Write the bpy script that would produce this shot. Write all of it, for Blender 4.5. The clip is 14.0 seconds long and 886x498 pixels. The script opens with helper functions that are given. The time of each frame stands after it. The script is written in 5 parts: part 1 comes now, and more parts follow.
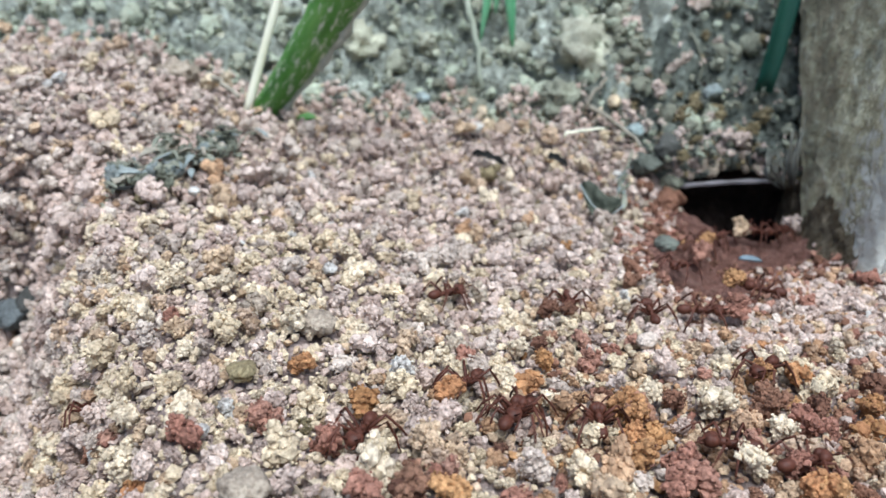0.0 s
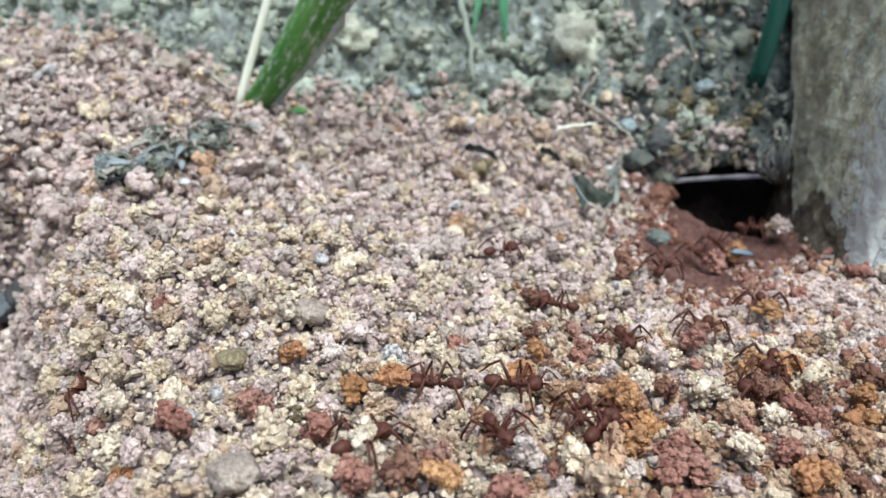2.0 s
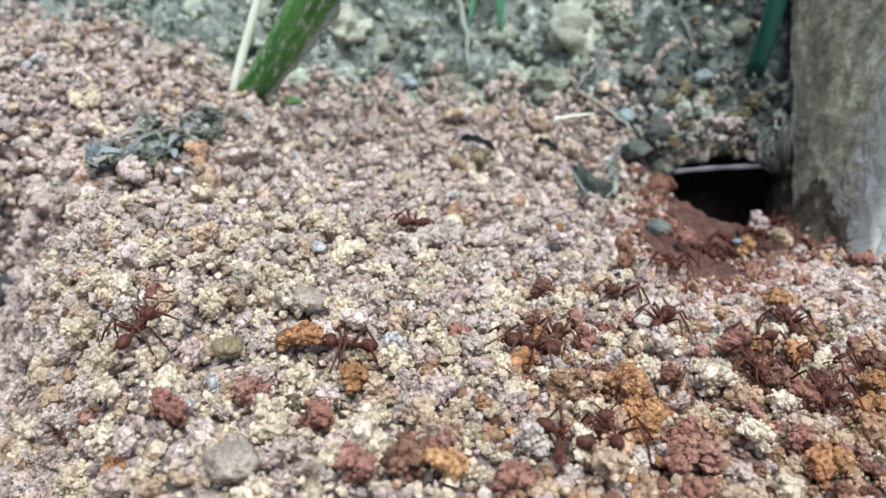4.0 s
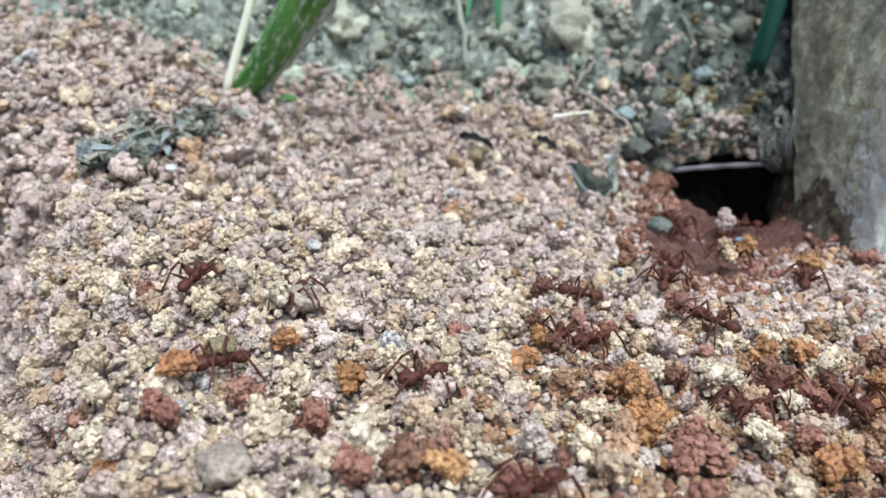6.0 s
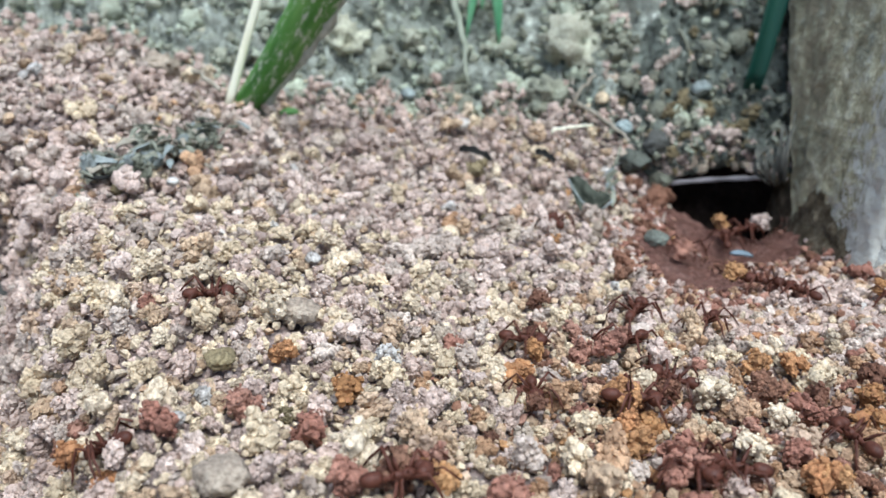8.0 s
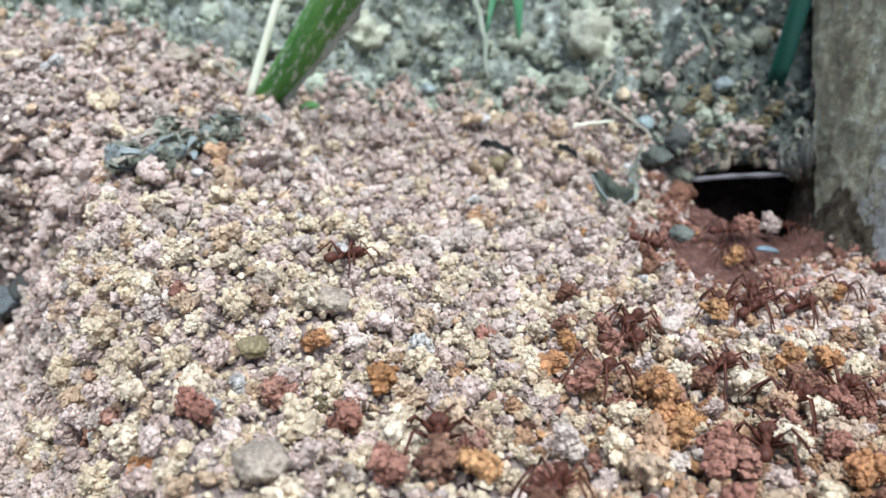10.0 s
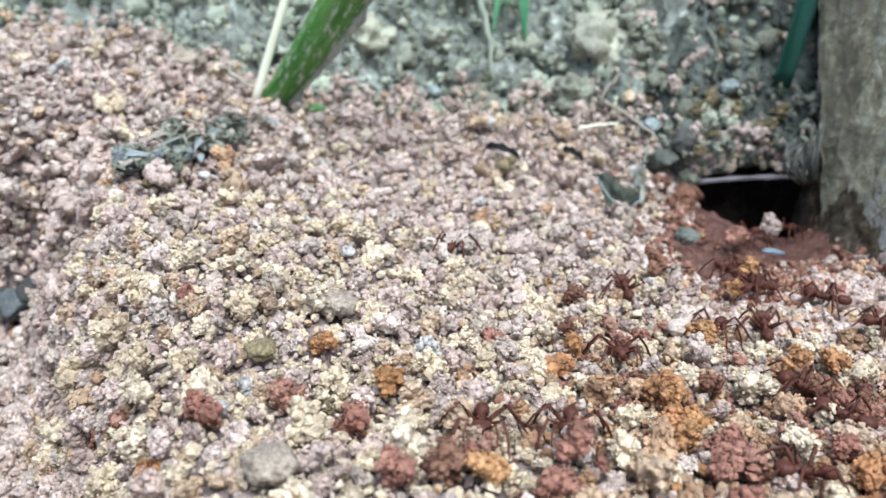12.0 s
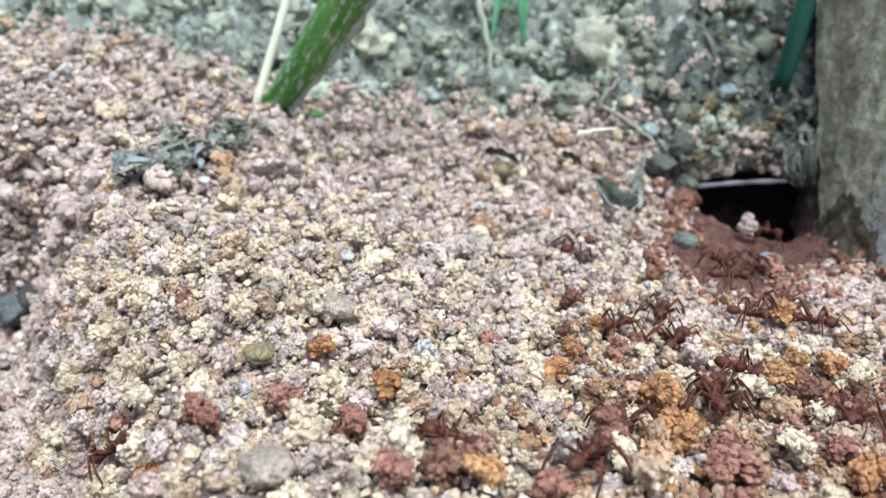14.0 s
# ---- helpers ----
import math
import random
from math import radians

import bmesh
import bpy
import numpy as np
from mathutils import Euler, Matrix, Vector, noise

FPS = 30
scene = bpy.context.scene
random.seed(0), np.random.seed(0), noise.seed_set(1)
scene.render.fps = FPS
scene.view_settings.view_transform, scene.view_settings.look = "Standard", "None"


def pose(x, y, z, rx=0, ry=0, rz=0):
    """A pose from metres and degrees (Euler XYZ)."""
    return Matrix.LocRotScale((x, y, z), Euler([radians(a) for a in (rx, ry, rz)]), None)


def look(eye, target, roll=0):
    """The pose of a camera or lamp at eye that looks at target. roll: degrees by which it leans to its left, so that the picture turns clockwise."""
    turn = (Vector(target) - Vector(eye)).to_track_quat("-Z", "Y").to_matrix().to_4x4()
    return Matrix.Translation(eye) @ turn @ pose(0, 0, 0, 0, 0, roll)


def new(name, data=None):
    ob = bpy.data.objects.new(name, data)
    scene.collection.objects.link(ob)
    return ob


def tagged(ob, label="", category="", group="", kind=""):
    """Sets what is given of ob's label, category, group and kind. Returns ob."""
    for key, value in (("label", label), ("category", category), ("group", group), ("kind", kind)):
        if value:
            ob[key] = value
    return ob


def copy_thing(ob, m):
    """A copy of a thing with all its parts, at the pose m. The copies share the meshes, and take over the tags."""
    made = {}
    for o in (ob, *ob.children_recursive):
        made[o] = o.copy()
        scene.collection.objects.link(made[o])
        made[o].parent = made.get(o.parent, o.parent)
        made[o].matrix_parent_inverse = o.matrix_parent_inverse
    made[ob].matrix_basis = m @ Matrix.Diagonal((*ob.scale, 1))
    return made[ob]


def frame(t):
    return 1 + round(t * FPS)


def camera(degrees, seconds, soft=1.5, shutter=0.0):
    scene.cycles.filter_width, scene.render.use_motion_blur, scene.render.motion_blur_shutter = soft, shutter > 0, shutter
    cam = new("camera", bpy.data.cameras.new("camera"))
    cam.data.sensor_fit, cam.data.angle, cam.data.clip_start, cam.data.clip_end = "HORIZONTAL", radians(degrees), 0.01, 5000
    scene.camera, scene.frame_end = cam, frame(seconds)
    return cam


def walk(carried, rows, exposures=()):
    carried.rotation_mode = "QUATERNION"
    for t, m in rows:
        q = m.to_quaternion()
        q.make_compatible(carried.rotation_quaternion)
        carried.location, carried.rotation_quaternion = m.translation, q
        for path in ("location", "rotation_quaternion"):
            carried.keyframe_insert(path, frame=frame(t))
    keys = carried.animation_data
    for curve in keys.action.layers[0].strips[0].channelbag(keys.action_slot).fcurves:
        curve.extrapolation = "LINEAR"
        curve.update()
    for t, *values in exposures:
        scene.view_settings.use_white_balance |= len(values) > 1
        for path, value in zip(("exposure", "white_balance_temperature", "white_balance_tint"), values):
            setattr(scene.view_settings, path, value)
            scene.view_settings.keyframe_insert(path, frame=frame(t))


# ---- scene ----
cam = camera(52.65, 14.0, soft=1.5, shutter=0.5)

# The hand-held drift of the camera: seconds, place in metres, turn in degrees.
walk(cam, [
    (0.0, pose(0.00000, 0.00000, 0.05500, 65.000, -0.000, 0.000)),
    (0.5, pose(-0.00110, -0.00051, 0.05420, 65.051, -0.097, -0.060)),
    (1.0, pose(-0.00037, -0.00031, 0.05399, 65.118, -0.182, -0.180)),
    (1.5, pose(0.00059, -0.00019, 0.05375, 65.159, -0.258, -0.361)),
    (2.0, pose(0.00002, -0.00031, 0.05339, 65.185, -0.337, -0.413)),
    (2.5, pose(-0.00107, -0.00068, 0.05293, 65.245, -0.382, -0.482)),
    (3.0, pose(-0.00133, 0.00024, 0.05158, 65.284, -0.460, -0.555)),
    (3.5, pose(-0.00165, 0.00008, 0.05130, 65.321, -0.472, -0.805)),
    (4.0, pose(-0.00105, 0.00107, 0.05095, 65.217, -0.428, -1.008)),
    (6.5, pose(-0.00136, 0.00290, 0.04941, 65.500, -0.509, -1.281)),
    (7.0, pose(-0.00111, 0.00273, 0.04971, 65.668, -0.514, -1.227)),
    (7.5, pose(-0.00102, 0.00212, 0.05002, 65.827, -0.484, -1.122)),
    (8.0, pose(-0.00043, 0.00173, 0.05066, 65.930, -0.523, -0.942)),
    (8.5, pose(-0.00194, 0.00112, 0.05015, 66.131, -0.633, -0.861)),
    (11.0, pose(-0.00376, 0.00236, 0.04889, 66.092, -0.755, -0.464)),
    (11.5, pose(-0.00301, 0.00229, 0.04936, 66.132, -0.677, -0.396)),
    (12.0, pose(-0.00392, 0.00181, 0.04917, 66.210, -0.647, -0.358)),
    (12.5, pose(-0.00453, 0.00157, 0.04898, 66.279, -0.599, -0.297)),
    (13.0, pose(-0.00394, 0.00121, 0.04925, 66.349, -0.540, -0.310)),
    (13.5, pose(-0.00357, 0.00133, 0.04929, 66.474, -0.503, -0.272)),
    (14.0, pose(-0.00346, 0.00121, 0.04924, 66.576, -0.497, -0.289)),
], exposures=((0.0, -0.06, 5780, 9), (8.6, -0.06, 5780, 9), (10.9, 0.12, 5720, 9), (14.0, 0.12, 5720, 9)))
cam.data.dof.use_dof, cam.data.dof.focus_distance, cam.data.dof.aperture_fstop = True, 0.096, 40.0

# ---- world, sun, exposure ----
world = bpy.data.worlds.new("sky")
scene.world = world
world.use_nodes = True
wn = world.node_tree
sky = wn.nodes.new("ShaderNodeTexSky")
sky.sky_type, sky.sun_disc = "NISHITA", False
sky.sun_elevation, sky.sun_rotation = radians(69), radians(160)
sky.air_density, sky.dust_density = 1.0, 3.0
wn.links.new(sky.outputs[0], wn.nodes["Background"].inputs[0])
wn.nodes["Background"].inputs[1].default_value = 0.13

lamp = bpy.data.lights.new("sun", "SUN")
lamp.energy, lamp.angle, lamp.color = 4.4, radians(38), (0.97, 1.0, 1.0)
sun = new("sun", lamp)
sun.matrix_world = look((0.12, -0.20, 0.9), (0, 0.12, 0))

C = 0.01  # one centimetre


# ---- materials ----
def mat(name):
    m = bpy.data.materials.new(name)
    m.use_nodes = True
    return m, m.node_tree.nodes, m.node_tree.links, m.node_tree.nodes["Principled BSDF"]


def ramp(nodes, stops):
    r = nodes.new("ShaderNodeValToRGB")
    e = r.color_ramp.elements
    while len(e) < len(stops):
        e.new(0.5)
    for el, (p, c) in zip(e, stops):
        el.position, el.color = p, (*c, 1)
    return r


def noise_tex(nodes, links, scale, detail=4.0, rough=0.6, coords="Object"):
    co = nodes.new("ShaderNodeTexCoord")
    n = nodes.new("ShaderNodeTexNoise")
    n.inputs["Scale"].default_value, n.inputs["Detail"].default_value = scale, detail
    n.inputs["Roughness"].default_value = rough
    links.new(co.outputs[coords], n.inputs["Vector"])
    return n


def mixed(nodes, links, kind, fac, a, b):
    x = nodes.new("ShaderNodeMixRGB")
    x.blend_type = kind
    for slot, v in zip((0, 1, 2), (fac, a, b)):
        if isinstance(v, bpy.types.NodeSocket):
            links.new(v, x.inputs[slot])
        else:
            x.inputs[slot].default_value = v if slot == 0 else (*v, 1)
    return x.outputs[0]


def bumped(nodes, links, bsdf, heights, distance, strength=1.0):
    b = nodes.new("ShaderNodeBump")
    b.inputs["Distance"].default_value, b.inputs["Strength"].default_value = distance, strength
    links.new(heights, b.inputs["Height"])
    links.new(b.outputs[0], bsdf.inputs["Normal"])


def earth(name, stops, grain=1500.0, rough=0.95, blotch=260.0):
    """Dry earth: each crumb takes its own tone from the ramp, with paler and darker grains on it."""
    m, nodes, links, bsdf = mat(name)
    isl = nodes.new("ShaderNodeNewGeometry")
    inf = nodes.new("ShaderNodeObjectInfo")
    own = nodes.new("ShaderNodeAttribute")
    own.attribute_name = "tone"
    both = nodes.new("ShaderNodeMath")
    both.operation = "ADD"
    links.new(own.outputs["Fac"], both.inputs[0])
    links.new(inf.outputs["Random"], both.inputs[1])
    add = nodes.new("ShaderNodeMath")
    add.operation = "MULTIPLY_ADD"
    links.new(isl.outputs["Random Per Island"], add.inputs[0])
    add.inputs[1].default_value = 0.10
    links.new(both.outputs[0], add.inputs[2])
    fr = nodes.new("ShaderNodeMath")
    fr.operation = "FRACT"
    links.new(add.outputs[0], fr.inputs[0])
    tone = ramp(nodes, stops)
    links.new(fr.outputs[0], tone.inputs[0])
    big = noise_tex(nodes, links, blotch, 3)
    br = ramp(nodes, [(0.3, (0.72, 0.68, 0.66)), (0.7, (1.18, 1.16, 1.12))])
    links.new(big.outputs[0], br.inputs[0])
    fine = noise_tex(nodes, links, grain * 1.3, 4, 0.75)
    fr2 = ramp(nodes, [(0.32, (0.62, 0.58, 0.55)), (0.58, (1.22, 1.22, 1.20))])
    links.new(fine.outputs[0], fr2.inputs[0])
    spin = nodes.new("ShaderNodeMath")
    spin.operation = "MULTIPLY"
    links.new(fr.outputs[0], spin.inputs[0])
    spin.inputs[1].default_value = 7.3
    again = nodes.new("ShaderNodeMath")
    again.operation = "FRACT"
    links.new(spin.outputs[0], again.inputs[0])
    lit = ramp(nodes, [(0.0, (0.70, 0.70, 0.70)), (0.5, (0.97, 0.97, 0.97)), (1.0, (1.05, 1.05, 1.05))])
    links.new(again.outputs[0], lit.inputs[0])
    c = mixed(nodes, links, "MULTIPLY", 1.0, tone.outputs[0], br.outputs[0])
    c = mixed(nodes, links, "MULTIPLY", 1.0, c, lit.outputs[0])
    c = mixed(nodes, links, "MULTIPLY", 1.0, c, fr2.outputs[0])
    links.new(c, bsdf.inputs["Base Color"])
    bsdf.inputs["Roughness"].default_value = rough
    bsdf.inputs["Specular IOR Level"].default_value = 0.25
    co = nodes.new("ShaderNodeTexCoord")
    vo = nodes.new("ShaderNodeTexVoronoi")
    vo.inputs["Scale"].default_value = grain * 1.3
    links.new(co.outputs["Object"], vo.inputs["Vector"])
    neg = nodes.new("ShaderNodeMath")
    neg.operation = "MULTIPLY_ADD"
    links.new(vo.outputs["Distance"], neg.inputs[0])
    neg.inputs[1].default_value = -1.0
    links.new(fine.outputs[0], neg.inputs[2])
    bumped(nodes, links, bsdf, neg.outputs[0], 0.00025, 0.9)
    return m


EARTHS = {
    "pink": earth("pink_earth", [(0.0, (0.474, 0.369, 0.314)), (0.4, (0.596, 0.476, 0.41)), (0.75, (0.68, 0.573, 0.505)), (1.0, (0.56, 0.45, 0.393))]),
    "mauve": earth("mauve_earth", [(0.0, (0.45, 0.381, 0.322)), (0.5, (0.555, 0.477, 0.41)), (1.0, (0.655, 0.574, 0.496))]),
    "tan": earth("tan_earth", [(0.0, (0.506, 0.369, 0.244)), (0.5, (0.603, 0.462, 0.312)), (1.0, (0.567, 0.433, 0.323))]),
    "cream": earth("cream_earth", [(0.0, (0.593, 0.493, 0.34)), (0.5, (0.735, 0.625, 0.445)), (1.0, (0.735, 0.638, 0.484))]),
    "white": earth("white_grit", [(0.0, (0.50, 0.485, 0.45)), (1.0, (0.64, 0.63, 0.59))], rough=0.7),
    "orange": earth("orange_earth", [(0.0, (0.416, 0.221, 0.0945)), (0.5, (0.508, 0.297, 0.139)), (1.0, (0.462, 0.232, 0.109))]),
    "red": earth("red_earth", [(0.0, (0.289, 0.14, 0.102)), (0.5, (0.363, 0.19, 0.139)), (1.0, (0.427, 0.254, 0.189))]),
    "rust": earth("rust_earth", [(0.0, (0.163, 0.0823, 0.0563)), (0.6, (0.24, 0.126, 0.0816)), (1.0, (0.316, 0.179, 0.118))]),
    "olive": earth("olive_grit", [(0.0, (0.197, 0.169, 0.0944)), (1.0, (0.273, 0.229, 0.132))], rough=0.8),
    "grey": earth("grey_stone", [(0.0, (0.404, 0.343, 0.27)), (1.0, (0.523, 0.452, 0.362))], rough=0.85),
    "umber": earth("dark_brown_earth", [(0.0, (0.0638, 0.0715, 0.0598)), (0.5, (0.122, 0.137, 0.116)), (1.0, (0.201, 0.227, 0.196))]),
    "dark": earth("dark_grit", [(0.0, (0.0624, 0.0659, 0.0625)), (1.0, (0.135, 0.142, 0.13))], rough=0.75),
    "blue": earth("bluish_stone", [(0.0, (0.291, 0.375, 0.376)), (1.0, (0.393, 0.463, 0.451))], rough=0.7),
    "slate": earth("slate_stone", [(0.0, (0.104, 0.124, 0.13)), (1.0, (0.2, 0.225, 0.23))], rough=0.75),
    "brown": earth("tan_brown_earth", [(0.0, (0.355, 0.218, 0.125)), (0.5, (0.474, 0.305, 0.18)), (1.0, (0.545, 0.38, 0.252))]),
    "beige": earth("beige_clay", [(0.0, (0.288, 0.313, 0.239)), (0.5, (0.373, 0.396, 0.307)), (1.0, (0.449, 0.479, 0.384))], grain=1100.0, blotch=160.0),
    "buff": earth("buff_clay", [(0.0, (0.417, 0.433, 0.324)), (0.5, (0.508, 0.525, 0.406)), (1.0, (0.562, 0.58, 0.46))], grain=1100.0, blotch=120.0),
    "dun": earth("dun_clay", [(0.0, (0.187, 0.198, 0.154)), (0.5, (0.259, 0.275, 0.212)), (1.0, (0.33, 0.352, 0.276))], grain=1100.0, blotch=160.0),
    "clay": earth("bank_clay", [(0.0, (0.296, 0.334, 0.252)), (0.5, (0.393, 0.441, 0.343)), (1.0, (0.49, 0.549, 0.436))], grain=1100.0, blotch=160.0),
}


def soil(name, low, mid, high, scale, bump=0.0006, cells=750.0):
    """Crumbly compact earth: blotches, and small crumbs pressed together."""
    m, nodes, links, bsdf = mat(name)
    a = noise_tex(nodes, links, scale, 6, 0.65)
    r = ramp(nodes, [(0.28, low), (0.5, mid), (0.72, high)])
    links.new(a.outputs[0], r.inputs[0])
    f = noise_tex(nodes, links, scale * 7, 5, 0.7)
    fr = ramp(nodes, [(0.3, (0.66, 0.64, 0.62)), (0.65, (1.15, 1.15, 1.15))])
    links.new(f.outputs[0], fr.inputs[0])
    warp = mixed(nodes, links, "LINEAR_LIGHT", 0.0009, a.inputs["Vector"].links[0].from_socket, f.outputs["Color"])
    vo = nodes.new("ShaderNodeTexVoronoi")
    vo.inputs["Scale"].default_value = cells
    links.new(warp, vo.inputs["Vector"])
    tone = ramp(nodes, [(0.0, (0.72, 0.71, 0.70)), (1.0, (1.22, 1.22, 1.22))])
    links.new(vo.outputs["Color"], tone.inputs[0])
    c = mixed(nodes, links, "MULTIPLY", 1.0, r.outputs[0], fr.outputs[0])
    links.new(mixed(nodes, links, "MULTIPLY", 1.0, c, tone.outputs[0]), bsdf.inputs["Base Color"])
    bsdf.inputs["Roughness"].default_value = 0.96
    bsdf.inputs["Specular IOR Level"].default_value = 0.2
    rise = nodes.new("ShaderNodeMath")
    rise.operation = "MULTIPLY_ADD"
    links.new(vo.outputs["Distance"], rise.inputs[0])
    rise.inputs[1].default_value = -1.3
    links.new(f.outputs[0], rise.inputs[2])
    bumped(nodes, links, bsdf, rise.outputs[0], bump)
    return m


SOIL = soil("soil", (0.27, 0.20, 0.175), (0.37, 0.29, 0.255), (0.46, 0.375, 0.34), 260, 0.0006)
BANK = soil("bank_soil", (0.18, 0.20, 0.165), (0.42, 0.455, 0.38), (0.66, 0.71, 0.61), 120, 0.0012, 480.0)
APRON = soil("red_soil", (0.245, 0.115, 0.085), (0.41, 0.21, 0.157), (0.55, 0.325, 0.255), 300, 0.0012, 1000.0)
# A darker tone of the bank soil, for the hole's end and the overhang.
DARK_BANK = soil("dark_bank_soil", (0.105, 0.12, 0.098), (0.245, 0.275, 0.23), (0.44, 0.50, 0.43), 160, 0.0012, 480.0)
CAKED = soil("caked_soil", (0.095, 0.074, 0.046), (0.20, 0.162, 0.105), (0.42, 0.365, 0.26), 420, 0.0012, 700.0)

# Near-black earth: the shade inside the nest hole put into its colour.
PIT_SHADE = soil("pit_shade_soil", (0.025, 0.018, 0.015), (0.05, 0.035, 0.028), (0.08, 0.055, 0.045), 220)

# ---- the lie of the land, in centimetres ----
HUMPS = ((-6, 4.5, 9), (-2.4, -1.0, 5), (2.4, 3.2, 2.4), (5.8, 1.2, 2.5), (-2.0, -5.5, 2))
LIE = (-0.3405, -0.0767, -0.0188, 0.0096, 0.0124, 0.0116, 0.9161, 0.347, -0.5798, -0.5688, -0.3105)


def smooth(a, b, v):
    q = np.clip((v - a) / (b - a), 0.0, 1.0)
    return q * q * (3 - 2 * q)


def bank_foot(x):
    return 18.15 - 1.3 * smooth(2.2, 4.8, x) + 0.9 * smooth(-4.6, -7, x)


def basin(x, y):
    """The hollow in which the nest hole lies."""
    hollow = 1.85 * np.exp(-((x - 5.95) ** 2 / 2.5 + (y - 16.15) ** 2 / 2.4)) * smooth(17.5, 16.4, y)
    return hollow + 0.36 * np.exp(-(((x - 4.3) / 0.95) ** 2 + ((y - 13.1) / 1.2) ** 2))


def height(x, y):
    """The ground's height: a low heap of diggings, its steep flank, and the bank behind it."""
    x, y = np.asarray(x, float), np.asarray(y, float)
    d = np.minimum(-(x + 4.30) * 0.917 - (y - 10.0) * 0.398, (14.05 - y) * 1.6)
    flank = 3.3 * smooth(-0.5, 1.5, d)
    bank = np.minimum(1.05 * 0.22 * np.log1p(np.exp(np.clip((y - bank_foot(x)) / 0.22, -40, 40))), 4.5)
    u, v = np.clip(x, -7, 7), np.clip(y, 6, 18.5) - 12
    terms = [1, u, v, u * u, u * v, v * v] + [np.exp(-((u - a) ** 2 + (v - b) ** 2) / c) for a, b, c in HUMPS]
    z = sum(k * t for k, t in zip(LIE, terms)) - flank + bank
    z = z + 0.4 * smooth(-5.2, -7.5, x) * smooth(15.8, 18.6, y)
    return z - basin(x, y)


def apron(x, y):
    """The bare red soil before the hole: below 1 on it."""
    return np.minimum(((x - 5.4) / 1.75) ** 2 + ((y - 14.6) / 2.0) ** 2, ((x - 4.0) / 1.0) ** 2 + ((y - 12.5) / 1.75) ** 2)


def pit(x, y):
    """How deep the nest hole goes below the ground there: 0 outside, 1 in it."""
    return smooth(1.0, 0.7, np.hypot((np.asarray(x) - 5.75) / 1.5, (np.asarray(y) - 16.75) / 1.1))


# ---- helpers for things ----
THIN = ("leaf_flake", "grass_leaf", "sedge", "wood_sliver", "lamina", "bleached_leaf", "black_scrap", "green_bit", "blue_chip", "leaf_shred")
RIM = {}  # how many rim faces a strip of so many vertices has


def obj(name, verts, faces, materials, parent=None, label="", smoothed=True, slots=None):
    me = bpy.data.meshes.new(name)
    me.from_pydata([tuple(v) for v in verts], [], [tuple(f) for f in faces])
    for m in materials if isinstance(materials, (list, tuple)) else [materials]:
        me.materials.append(m)
    if slots is not None:
        me.polygons.foreach_set("material_index", np.asarray(slots, np.int32))
    if smoothed:
        me.shade_smooth()
    if name in THIN:
        me.polygons.foreach_set("use_smooth", [abs(q.area) > 0 and i < len(me.polygons) - RIM.get(len(me.vertices), 0) for i, q in enumerate(me.polygons)])
    ob = new(name, me)
    ob.parent = parent
    if label:
        ob["label"] = label
    return ob


def part(name, bm, material, parent, label=""):
    me = bpy.data.meshes.new(name)
    bm.to_mesh(me)
    bm.free()
    me.materials.append(material)
    me.shade_smooth()
    ob = new(name, me)
    ob.parent = parent
    if label:
        ob["label"] = label
    return ob


def ico(level):
    bm = bmesh.new()
    bmesh.ops.create_icosphere(bm, subdivisions=level, radius=1.0)
    v = np.array([p.co[:] for p in bm.verts])
    f = np.array([[q.index for q in p.verts] for p in bm.faces])
    bm.free()
    return v / np.linalg.norm(v, axis=1)[:, None], f


ICO = {n: ico(n) for n in (1, 2, 3, 4)}


def pebble(level, seed, squash=(1, 0.85, 0.65), cuts=7):
    """A worn stone: a ball with some flats."""
    rng = np.random.default_rng(seed)
    d, f = ICO[level]
    v = d.copy()
    for _ in range(cuts):
        n = rng.normal(size=3)
        n /= np.linalg.norm(n)
        over = v @ n - rng.uniform(0.62, 0.85)
        v -= np.maximum(over, 0)[:, None] * n * 0.85
    return v * np.array(squash), f


def turned(rng, n):
    q = rng.normal(size=(n, 4))
    q /= np.linalg.norm(q, axis=1)[:, None]
    w, x, y, z = q.T
    return np.stack([1 - 2 * (y * y + z * z), 2 * (x * y - w * z), 2 * (x * z + w * y), 2 * (x * y + w * z), 1 - 2 * (x * x + z * z), 2 * (y * z - w * x),
                     2 * (x * z - w * y), 2 * (y * z + w * x), 1 - 2 * (x * x + y * y)], -1).reshape(n, 3, 3)


# ---- ground ----
def stretched(lo, hi, step, far):
    mid = np.arange(lo, hi + step / 2, step)
    out = np.cumsum(step * 1.45 ** np.arange(1, 26))
    out = out[out < far]
    return np.concatenate([lo - out[::-1], mid, hi + out])


